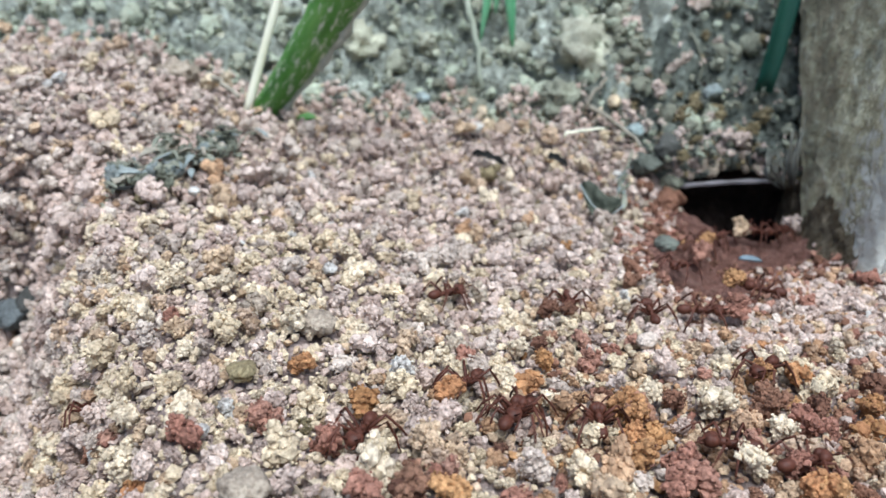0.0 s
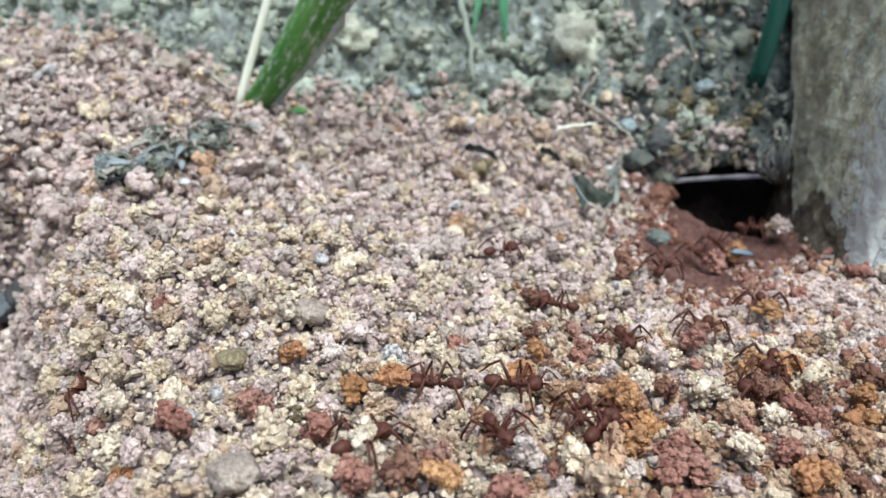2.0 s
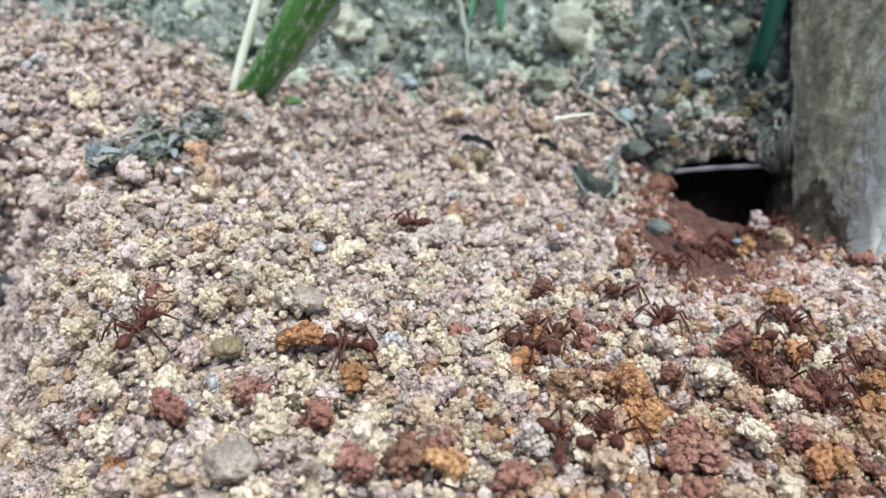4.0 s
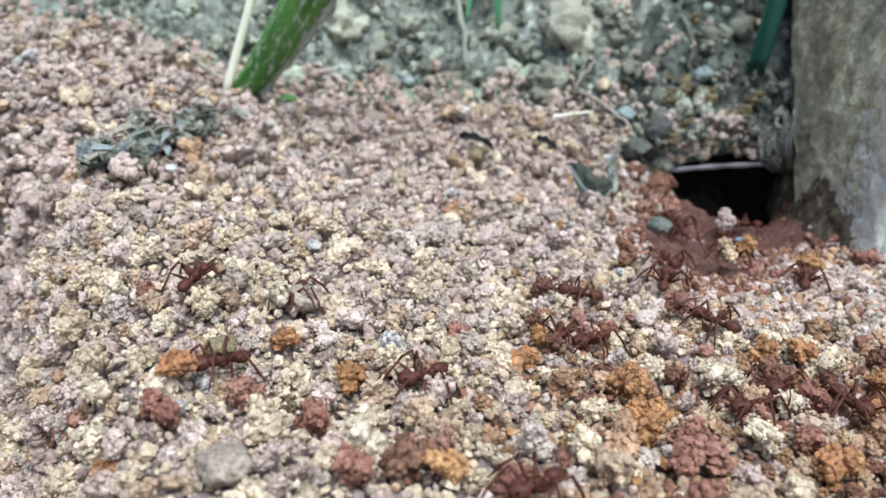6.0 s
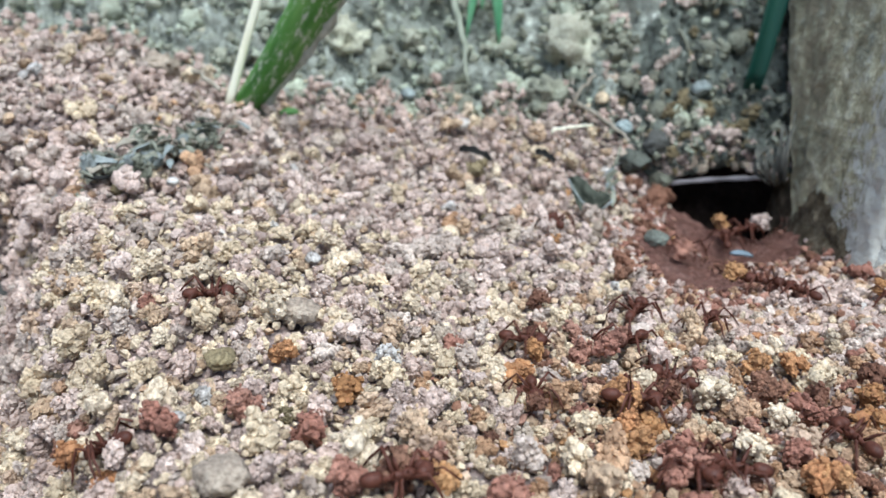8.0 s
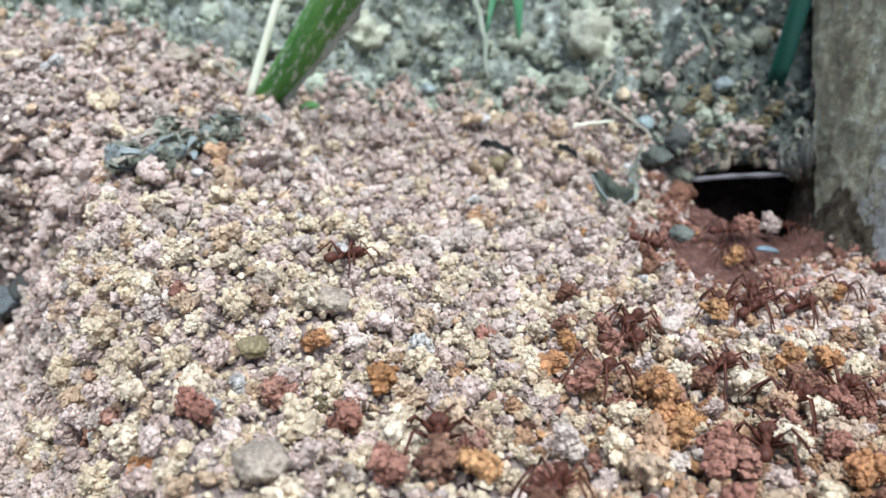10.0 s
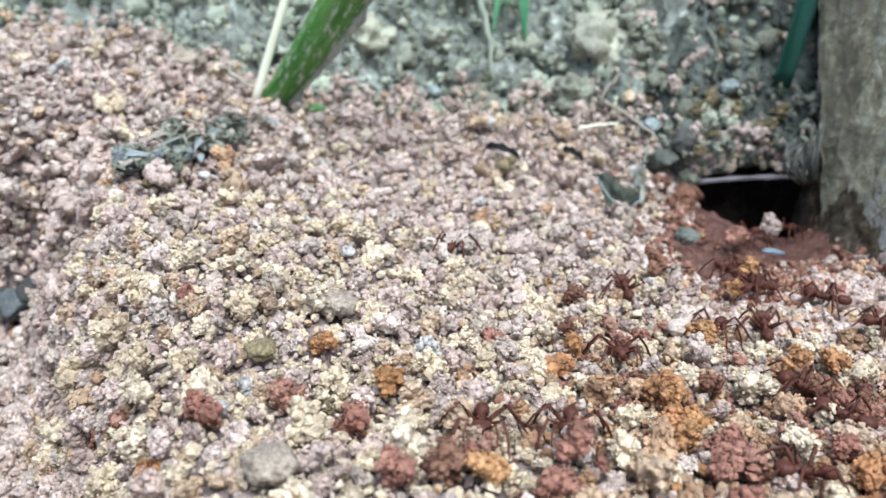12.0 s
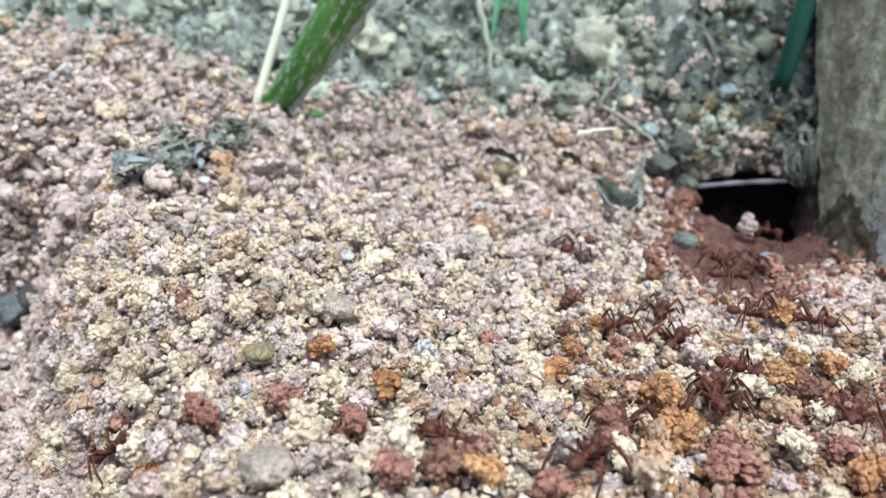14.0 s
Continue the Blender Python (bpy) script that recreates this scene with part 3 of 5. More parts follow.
            vs.append((x0 + a + 0.12 * z + 0.02 * b + q, y0 + b + q * (b < 0.1) + 0.02 * z, z))
    n = len(ring)
    for j in range(len(zs) - 1):
        for i in range(n):
            fs.append((j * n + i, j * n + (i + 1) % n, (j + 1) * n + (i + 1) % n, (j + 1) * n + i))
    fs.append(tuple((len(zs) - 1) * n + i for i in range(n)))
    end = soil("pale_board_end", (0.64, 0.65, 0.60), (0.74, 0.76, 0.70), (0.80, 0.82, 0.77), 300)
    slots = [1 if 0.2 < ring[f[0] % n][0] and ring[f[0] % n][1] < 0.2 and len(f) == 4 else 0 for f in fs]
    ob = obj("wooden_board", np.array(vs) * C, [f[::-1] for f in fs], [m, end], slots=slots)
    bm = bmesh.new()
    bm.from_mesh(ob.data)
    bmesh.ops.recalc_face_normals(bm, faces=bm.faces)
    bm.to_mesh(ob.data)
    bm.free()
    return tagged(ob, "weathered brown board standing on edge in the soil", "board")


build_post()


def build_caked_soil():
    """Soil caked against the foot of the board, sloping down to the edge of the hole."""
    ny, ns = 60, 22
    vs, fs = [], []
    for j in range(ny):
        q = j / (ny - 1)
        y = 12.5 + 3.9 * q
        wide = 0.06 + 0.32 * float(smooth(0.0, 0.25, q)) - 0.37 * float(smooth(0.35, 0.85, q))
        top = -0.45 + 0.75 * float(smooth(0.05, 0.6, q)) + 0.3 * noise.noise(Vector((0.0, y * 2.2, 7.0))) + 0.12 * noise.noise(Vector((0.0, y * 7.0, 2.0)))
        for i in range(ns):
            u = i / (ns - 1)
            z = top
            x = 6.62 + 0.12 * top + 0.02 * (y - 12.1) - (wide + 0.12) * u
            low = float(height(x, y)) - 0.12
            z = top + (low - top) * u ** 0.75
            p = Vector((x, y, z))
            b = 0.06 * noise.fractal(p * 1.7, 0.8, 2.1, 4) + 0.06 * noise.fractal(p * 6.0, 0.6, 2.1, 3)
            k = math.sin(math.pi * min(1.0, u + 0.12)) if u < 0.88 else 0.0
            vs.append((x - b * k, y, z + 0.5 * b * k))
    for j in range(ny - 1):
        for i in range(ns - 1):
            a = j * ns + i
            fs.append((a, a + 1, a + ns + 1, a + ns))
    ob = obj("caked_soil", np.array(vs) * C, fs, CAKED)
    tagged(ob, "dark brown soil caked against the foot of the board", "soil", kind="structure")


build_caked_soil()


# ---- plants ----
def tube(path, radii, sides=12, flat=1.0, seed=0, jitter=0.0):
    """Verts and faces of a tapered tube along a path, closed at its ends."""
    rng = np.random.default_rng(seed)
    path = [Vector(p) for p in path]
    vs, fs = [], []
    for i, (p, r) in enumerate(zip(path, radii)):
        d = (path[min(i + 1, len(path) - 1)] - path[max(i - 1, 0)]).normalized()
        u = d.cross(Vector((0.1, 1, 0.05))).normalized()
        w = d.cross(u)
        for k in range(sides):
            a = 2 * math.pi * k / sides
            rr = r * (1 + jitter * rng.uniform(-1, 1))
            vs.append(p + u * math.cos(a) * rr + w * math.sin(a) * rr * flat)
    for i in range(len(path) - 1):
        for k in range(sides):
            fs.append((i * sides + k, i * sides + (k + 1) % sides, (i + 1) * sides + (k + 1) % sides, (i + 1) * sides + k))
    fs.append(tuple(range(sides))[::-1])
    fs.append(tuple((len(path) - 1) * sides + k for k in range(sides)))
    return [tuple(v) for v in vs], fs


def curve_points(a, b, sag, n):
    a, b, sag = Vector(a), Vector(b), Vector(sag)
    return [a.lerp(b, k / (n - 1)) + sag * 4 * (k / (n - 1)) * (1 - k / (n - 1)) for k in range(n)]


def streaked(name, stops, scale, along=(1, 1, 0.15), rough=0.5, bump=0.0003, scurf=None, axis=(0, 0, 1)):
    """Plant matter: streaks of colour along the fibre, whose way is the axis, with scurf if given."""
    m, nodes, links, bsdf = mat(name)
    co = nodes.new("ShaderNodeTexCoord")
    mp = nodes.new("ShaderNodeMapping")
    mp.inputs["Scale"].default_value = tuple(scale * q for q in along)
    lean = nodes.new("ShaderNodeMapping")
    lean.inputs["Rotation"].default_value = Vector(axis).rotation_difference(Vector((0, 0, 1))).to_euler()
    links.new(co.outputs["Object"], lean.inputs[0])
    links.new(lean.outputs[0], mp.inputs[0])
    n1 = nodes.new("ShaderNodeTexNoise")
    n1.inputs["Scale"].default_value, n1.inputs["Detail"].default_value = 1.0, 5
    links.new(mp.outputs[0], n1.inputs["Vector"])
    r = ramp(nodes, stops)
    links.new(n1.outputs[0], r.inputs[0])
    c = r.outputs[0]
    if scurf:
        q = noise_tex(nodes, links, 1.0, 6, 0.75)
        drawn = nodes.new("ShaderNodeMapping")
        drawn.inputs["Scale"].default_value = (1000, 1000, 300)
        links.new(lean.outputs[0], drawn.inputs[0])
        links.new(drawn.outputs[0], q.inputs["Vector"])
        sr = ramp(nodes, [(scurf, (0, 0, 0)), (scurf + 0.07, (1, 1, 1))])
        links.new(q.outputs[0], sr.inputs[0])
        c = mixed(nodes, links, "MIX", sr.outputs[0], c, (0.46, 0.52, 0.38))
    links.new(c, bsdf.inputs["Base Color"])
    bsdf.inputs["Roughness"].default_value = rough
    bsdf.inputs["Specular IOR Level"].default_value = 0.15 if rough > 0.6 else 0.5
    bumped(nodes, links, bsdf, n1.outputs[0], bump, 0.8)
    return m


STEM = streaked("stem_green", [(0.3, (0.025, 0.11, 0.012)), (0.5, (0.07, 0.23, 0.03)), (0.72, (0.17, 0.36, 0.08))], 420, scurf=0.525, axis=(3.15, -2.45, 4.71))
EDGE = streaked("stem_edge", [(0.3, (0.07, 0.08, 0.03)), (0.7, (0.20, 0.17, 0.07))], 400)
SCURF = streaked("stem_scurf", [(0.3, (0.26, 0.30, 0.23)), (0.7, (0.56, 0.60, 0.52))], 700)
STRAW = streaked("dry_straw", [(0.3, (0.80, 0.78, 0.55)), (0.7, (0.92, 0.91, 0.72))], 300)
TWIG = streaked("dry_twig", [(0.3, (0.20, 0.17, 0.12)), (0.7, (0.42, 0.38, 0.29))], 400)
LEAF = streaked("fresh_leaf", [(0.3, (0.10, 0.38, 0.17)), (0.7, (0.30, 0.64, 0.36))], 300, rough=0.35)
BLADE = streaked("dark_blade", [(0.3, (0.012, 0.07, 0.05)), (0.7, (0.03, 0.13, 0.09))], 300, rough=0.4)
DEAD = streaked("dead_leaf", [(0.3, (0.11, 0.115, 0.08)), (0.7, (0.31, 0.315, 0.24))], 350, rough=0.7)
PALE = streaked("bleached_leaf", [(0.3, (0.17, 0.20, 0.185)), (0.7, (0.34, 0.37, 0.345))], 400, rough=0.7)
ROOT = streaked("dry_root", [(0.3, (0.27, 0.30, 0.22)), (0.7, (0.46, 0.49, 0.38))], 400, rough=0.75)
BLACK = streaked("black_scrap", [(0.3, (0.010, 0.010, 0.009)), (0.7, (0.028, 0.027, 0.024))], 400, rough=0.95)


def build_stem():
    path = curve_points((-3.88, 17.25, 0.1), (-0.734, 14.8, 4.81), (0.12, 0, -0.12), 26)
    root = new("young_plant")
    v, f = tube([p * C for p in path], [C * (0.22 + 0.0115 * k) for k in range(26)], 20, 0.75, 4, 0.03)
    obj("stalk", v, f, STEM, root)
    side = [(p + Vector((0.235 + 0.0115 * k, -0.02, -0.10))) * C for k, p in enumerate(path)]
    v, f = tube(side, [C * (0.10 + 0.03 * math.sin(k * 2.1) + 0.02 * math.sin(k * 0.7)) for k in range(26)], 9, 1.0, 9, 0.4)
    obj("scurfy_edge", v, f, SCURF, root, "flaking pale brown skin along the stalk's edge")
    side = [(p + Vector((-0.19 - 0.0095 * k, 0.0, -0.02))) * C for k, p in enumerate(path)]
    v, f = tube(side, [C * (0.055 + 0.01 * math.sin(k * 1.3)) for k in range(26)], 8, 1.0, 3, 0.12)
    obj("brown_edge", v, f, EDGE, root, "brownish dried edge of the stalk")
    tagged(root, "thick green leaf stalk with pale scurf rising from the soil", "plant")
    v, f = tube([p * C for p in curve_points((-3.86, 16.75, 0.4), (-2.45, 17.2, 4.44), (0, 0, 0), 10)], [C * 0.085] * 10, 8, 0.7)
    tagged(obj("dry_straw", v, f, STRAW), "pale yellow straw leaning beside the green stalk", "straw")


build_stem()


def strip(points, widths, tilt, curl=0.0, thick=0.012, across=5):
    """A leaf or scrap: a bent strip with thickness. tilt: the way across it."""
    pts = [Vector(p) for p in points]
    w = Vector(tilt).normalized()
    vs, fs, rows = [], [], len(pts)
    for side in (1, -1):
        for i, (p, wd) in enumerate(zip(pts, widths)):
            d = (pts[min(i + 1, rows - 1)] - pts[max(i - 1, 0)]).normalized()
            n = d.cross(w).normalized()
            for k in range(across):
                q = 2 * k / (across - 1) - 1
                vs.append((p + w * q * wd + n * (curl * q * q * wd + side * thick * 0.5)) * C)
    m = rows * across
    for i in range(rows - 1):
        for k in range(across - 1):
            a = i * across + k
            fs.append((a, a + 1, a + across + 1, a + across))
            fs.append((m + a, m + a + across, m + a + across + 1, m + a + 1))
    rim = [k for k in range(across)] + [i * across + across - 1 for i in range(1, rows)] + [(rows - 1) * across + k for k in range(across - 2, -1, -1)] + [i * across for i in range(rows - 2, 0, -1)]
    RIM[2 * m] = len(rim)
    for a, b in zip(rim, rim[1:] + rim[:1]):
        fs.append((b, a, m + a, m + b))
    return vs, fs


def build_leaves():
    for a, b, wd, m in (((1.10, 19.25, 3.1), (0.80, 19.25, 1.42), 0.10, LEAF), ((1.35, 19.2, 3.3), (1.50, 19.25, 1.30), 0.13, LEAF), ((1.2, 19.4, 3.2), (1.12, 19.35, 2.0), 0.12, LEAF)):
        pts = curve_points(a, b, (0, -0.12, 0.05), 12)
        ws = [wd * math.sin(math.pi * min(0.98, 0.25 + 0.75 * k / 11)) ** 0.7 for k in range(12)]
        v, f = strip(pts, ws, (1, 0.3, 0), -0.5)
        tagged(obj("grass_leaf", v, f, m), "narrow bright green leaf tip hanging over the bank", "leaf", group="hanging leaf tips")
    pts = curve_points((6.30, 17.35, 0.85), (6.66, 17.25, 4.6), (0.02, -0.1, 0), 12)
    v, f = strip(pts, [0.17 + 0.003 * k for k in range(12)], (1, -0.2, 0), -0.7, 0.03)
    tagged(obj("sedge", v, f, BLADE), "dark bluish green sedge standing beside the board", "plant")


build_leaves()


def twig(a, b, r, label, m=None, bend=(0, 0, 0.06), seed=0):
    pts = curve_points(a, b, bend, 9)
    rng = np.random.default_rng(seed)
    pts = [p + Vector(rng.normal(size=3) * 0.02) for p in pts]
    v, f = tube([p * C for p in pts], [r * C * (1 - 0.4 * k / 8) for k in range(9)], 7, 1, seed, 0.15)
    return tagged(obj("twig", v, f, m or TWIG), label, "twig")


def build_litter():
    twig((2.98, 17.75, 0.42), (3.85, 16.45, 0.02), 0.05, "thin grey-brown twig lying at the foot of the bank", seed=1)
    twig((2.40, 17.05, 0.02), (3.25, 17.2, 0.10), 0.035, "short pale straw twig on the crumbs", STRAW, seed=2)
    twig((-4.62, 17.3, 1.22), (-3.86, 16.55, 0.92), 0.065, "short grey twig beside the green stalk", seed=3)
    twig((0.42, 19.35, 2.6), (0.80, 18.35, 0.65), 0.075, "pale dry root hanging down the bank", ROOT, (0.05, -0.1, 0), seed=4)
    twig((3.4, 18.2, 0.9), (2.9, 17.9, 0.35), 0.05, "thin grey-brown twig lying at the foot of the bank", seed=5)
    twig((4.9, 18.0, 1.9), (5.1, 17.6, 0.9), 0.04, "thin olive root hanging from the bank", DEAD, (0.15, 0, 0), seed=6)
    twig((-4.4, 13.9, 0.62), (-3.4, 13.7, 0.42), 0.035, "thin grey-brown twig among leaf litter", seed=7)
    # a withered tuft between the hole and the board
    root = new("withered_tuft")
    rng = np.random.default_rng(77)
    m = streaked("withered_fibre", [(0.3, (0.09, 0.09, 0.073)), (0.7, (0.25, 0.25, 0.205))], 700, (1, 1, 0.3), rough=0.85)
    for k in range(16):
        q = k / 15
        foot = Vector((6.22 + 0.26 * q, 15.5 - 0.12 * q, -0.42 + rng.uniform(-0.08, 0.08)))
        tip = Vector((5.98 + 0.55 * q, 15.75 - 0.25 * q, 0.15 + 0.65 * q + rng.uniform(-0.35, 0.15)))
        v, f = strip(curve_points(foot, tip, (-0.12 + rng.normal() * 0.09, -0.08 + rng.normal() * 0.06, 0.05), 9), [w * rng.uniform(0.7, 1.3) for w in (0.012, 0.02, 0.026, 0.028, 0.028, 0.026, 0.02, 0.014, 0.006)], (0.8, -0.5, rng.uniform(-0.2, 0.4)), rng.uniform(-0.5, 0.5), 0.02)
        obj("fibre", v, f, m, root)
    tagged(root, "withered grey fibrous tuft beside the board and hole", "tuft")
    # the flat sliver across the hole
    v, f = strip(curve_points((4.62, 16.33, -0.76), (6.15, 15.78, -0.45), (0, 0, 0.02), 12), [0.055 + 0.015 * math.sin(k * 1.7) for k in range(12)], (0.3, 0.95, 0.1), 0.1, 0.045)
    m = streaked("grey_sliver", [(0.3, (0.13, 0.12, 0.12)), (0.7, (0.36, 0.33, 0.33))], 500, (0.2, 1, 1))
    tagged(obj("wood_sliver", v, f, m), "flat grey wood sliver lying across the nest hole", "wood sliver")
    # curled dead leaf and bleached scraps
    root = new("curled_leaf")
    v, f = strip(curve_points((2.44, 14.85, -0.16), (3.1, 14.45, -0.36), (0, -0.14, -0.30), 12), [0.04, 0.17, 0.22, 0.26, 0.25, 0.27, 0.25, 0.25, 0.21, 0.20, 0.14, 0.05], (0.3, 0.62, 0.7), 0.95, 0.02)
    obj("lamina", v, f, streaked("withered_leaf", [(0.3, (0.022, 0.026, 0.018)), (0.7, (0.10, 0.11, 0.08))], 900, (1, 1, 0.5), rough=0.7), root)
    v, f = tube([q * C for q in curve_points((2.42, 14.82, -0.15), (3.13, 14.38, -0.36), (0, -0.16, -0.29), 8)], [0.02 * C] * 8, 6)
    obj("rib", v, f, PALE, root)
    tagged(root, "small curled olive-grey dead leaf on the crumbs", "leaf")
    root = new("bleached_leaf")
    rng = np.random.default_rng(8)
    for k in range(12):
        q = k / 11
        c = Vector((3.12 + 0.30 * q + rng.normal() * 0.07, 14.85 + 1.0 * q, -0.60 + 0.42 * q + rng.uniform(-0.03, 0.06)))
        d = Vector((0.05 + rng.normal() * 0.07, 0.14 + rng.normal() * 0.06, 0.10 + rng.normal() * 0.05)) * rng.uniform(0.7, 1.5)
        v, f = strip(curve_points(c - d, c + d, (rng.normal() * 0.03, 0, 0.03), 7), [w * rng.uniform(0.5, 1.4) * (1.2 - 0.5 * q) for w in (0.02, 0.045, 0.06, 0.05, 0.05, 0.03, 0.01)], (1, rng.uniform(-0.8, 0.6), rng.uniform(-0.7, 0.7)), rng.uniform(-0.7, 0.7), 0.012)
        obj("leaf_flake", v, f, DEAD if k % 3 else PALE, root)
    tagged(root, "bleached grey torn leaf scrap leaning on the crumbs", "leaf")
    for a, b in (((0.56, 15.95, 0.02), (1.14, 15.7, -0.1)), ((2.0, 16.15, -0.1), (2.34, 15.9, -0.22))):
        v, f = strip(curve_points(a, b, (0, 0, 0.06), 7), [0.03, 0.08, 0.055, 0.09, 0.05, 0.08, 0.03], (0.1, 0.75, 0.65), 0.8, 0.02)
        tagged(obj("black_scrap", v, f, BLACK), "small black curled leaf scrap on the crumbs", "leaf scrap", group="black leaf scraps")
    v, f = strip(curve_points((-2.86, 16.95, 0.42), (-2.48, 16.9, 0.46), (0, 0, 0.06), 7), [0.03, 0.08, 0.1, 0.1, 0.09, 0.07, 0.03], (0, 1, 0.5), -0.5, 0.03)
    tagged(obj("green_bit", v, f, streaked("fresh_bit", [(0.3, (0.07, 0.22, 0.04)), (0.7, (0.18, 0.40, 0.10))], 400)), "small bright green leaf bit lying on the crumbs", "leaf bit")
    v, f = strip(curve_points((4.8, 13.1, -0.78), (5.15, 13.05, -0.8), (0, 0, 0.03), 6), [0.02, 0.05, 0.06, 0.06, 0.05, 0.02], (0, 1, 0.25), 0, 0.03)
    slate = streaked("slate", [(0.3, (0.11, 0.15, 0.17)), (0.7, (0.22, 0.28, 0.31))], 400, (1, 1, 1), rough=0.6)
    tagged(obj("blue_chip", v, f, slate), "bluish grey flat chip lying in the red soil", "chip")
    # litter of dark frayed leaves
    rng = np.random.default_rng(5)
    root = new("leaf_litter")
    for k in range(64):
        u = rng.random()
        v, f = CRUMBS[2][k % 18]
        x, y = -4.95 + 1.35 * u + rng.normal() * 0.16, 12.6 + 2.3 * u + rng.normal() * 0.28
        q = rng.uniform(0.08, 0.17)
        w = v * (q, q * 1.3, q * 0.6) @ turned(rng, 1)[0].T + (x, y, float(height(x, y)) + 0.24 + rng.uniform(0, 0.08))
        obj("litter_crumb", w * C, f, DEAD if k % 5 else PALE, root, smoothed=False)
    for k in range(70):
        u = rng.random()
        x, y = -4.95 + 1.35 * u + rng.normal() * 0.18, 12.6 + 2.3 * u + rng.normal() * 0.3
        z = float(height(x, y)) + 0.26 + rng.uniform(0, 0.16)
        a = rng.uniform(0, 6.28)
        d = Vector((math.cos(a), math.sin(a), rng.uniform(-0.3, 0.4))) * rng.choice((0.08, 0.12, 0.18, 0.28))
        c = Vector((x, y, z))
        v, f = strip(curve_points(c - d, c + d, (0, 0, rng.uniform(-0.05, 0.1)), 6), [w * rng.uniform(0.6, 1.2) for w in (0.02, 0.035, 0.05, 0.06, 0.04, 0.012)], (-d.y, d.x, rng.uniform(-0.2, 0.2)), rng.uniform(-0.7, 0.7), 0.015)
        obj("leaf_shred", v, f, BLACK if k in (3, 9, 21) else (DEAD, TWIG, DEAD, PALE)[k % 4], root)
    tagged(root, "clump of frayed greyish green dead leaf shreds", "leaf litter")


build_litter()


# ---- stones and clods ----
def lump(name, kind, x, y, r, label, category, seed, squash, z, rough, group=""):
    v, f = pebble(4, seed, squash)
    off = Vector((seed * 3.1, seed * 1.7, 0))
    v = v * (1 + np.array([rough * noise.fractal(Vector(q) * 2.5 + off, 0.7, 2.1, 5) for q in v]))[:, None]
    rot = np.array(Euler((0, 0, seed * 1.3)).to_matrix())
    ob = obj(name, v @ rot.T * r * C, f, EARTHS[kind])
    ob.location = (x * C, y * C, z * C)
    return tagged(ob, label, category, group)


def bank_relief(x, y, z):
    """The rough clods of the bank, as its rise at a place."""
    p = Vector((x, y, z))
    cell, _ = noise.voronoi(p * 0.8 + 0.5 * noise.noise_vector(p * 0.9))
    cell2, _ = noise.voronoi(p * 2.1 + 0.3 * noise.noise_vector(p * 2.1))
    return 0.42 * (0.45 - cell[0]) + 0.26 * (0.4 - cell2[0]) + 0.22 * noise.fractal(p * 2.0, 0.5, 2.1, 4) + 0.12 * noise.fractal(p * 5.5, 0.4, 2.1, 3)


def roof_height(x, y):
    """The bank's surface over the nest hole, as if there were no hole."""
    return float(height(x, y)) + float(basin(x, y)) - 0.1


def lip(x):
    """How far forward the lip over the hole reaches, with a notch above the sliver."""
    return 16.5 - 0.25 * (x - 4.6) + 0.45 * math.exp(-(((x - 5.75) / 0.42) ** 2))


def build_overhang():
    """The lip of the bank that roofs the nest hole."""
    nx, ny = 58, 34
    vs, fs = [], []
    for under in (0, 1):
        for j in range(ny):
            for i in range(nx):
                x = 3.95 + 3.65 * i / (nx - 1)
                front = lip(x) + 0.08 * math.sin(x * 3.1) + 0.06 * math.sin(x * 9.7)
                y = front + (18.0 - front) * (j / (ny - 1)) ** 1.3
                z = roof_height(x, y)
                q = bank_relief(x, y, z)
                edge = math.exp(-((y - front) / 0.16) ** 2)
                z += 0.6 * q - 0.16 * edge
                if under:
                    z = min(z - 0.2 - 0.08 * abs(q), roof_height(x, y) - 0.42 - 0.25 * float(smooth(16.2, 17.5, y)))
                vs.append((x, y - 0.35 * q * (1 - under), z))
    m = nx * ny
    for j in range(ny - 1):
        for i in range(nx - 1):
            a = j * nx + i
            fs.append((a, a + 1, a + nx + 1, a + nx))
            fs.append((m + a, m + a + nx, m + a + nx + 1, m + a + 1))
    for i in range(nx - 1):
        fs.append((i + 1, i, m + i, m + i + 1))
    ob = obj("earth_overhang", np.array(vs) * C, fs, DARK_BANK)
    tagged(ob, "overhanging lip of greyish earth above the nest hole", "earth bank", kind="structure")


build_overhang()

# The lumps beside the nest hole: place and size.
ROOF = ((4.4, 16.15, -0.95, 0.3), (4.2, 15.6, -0.8, 0.28), (3.9, 16.3, -0.3, 0.3), (4.45, 16.35, -0.71, 0.24))


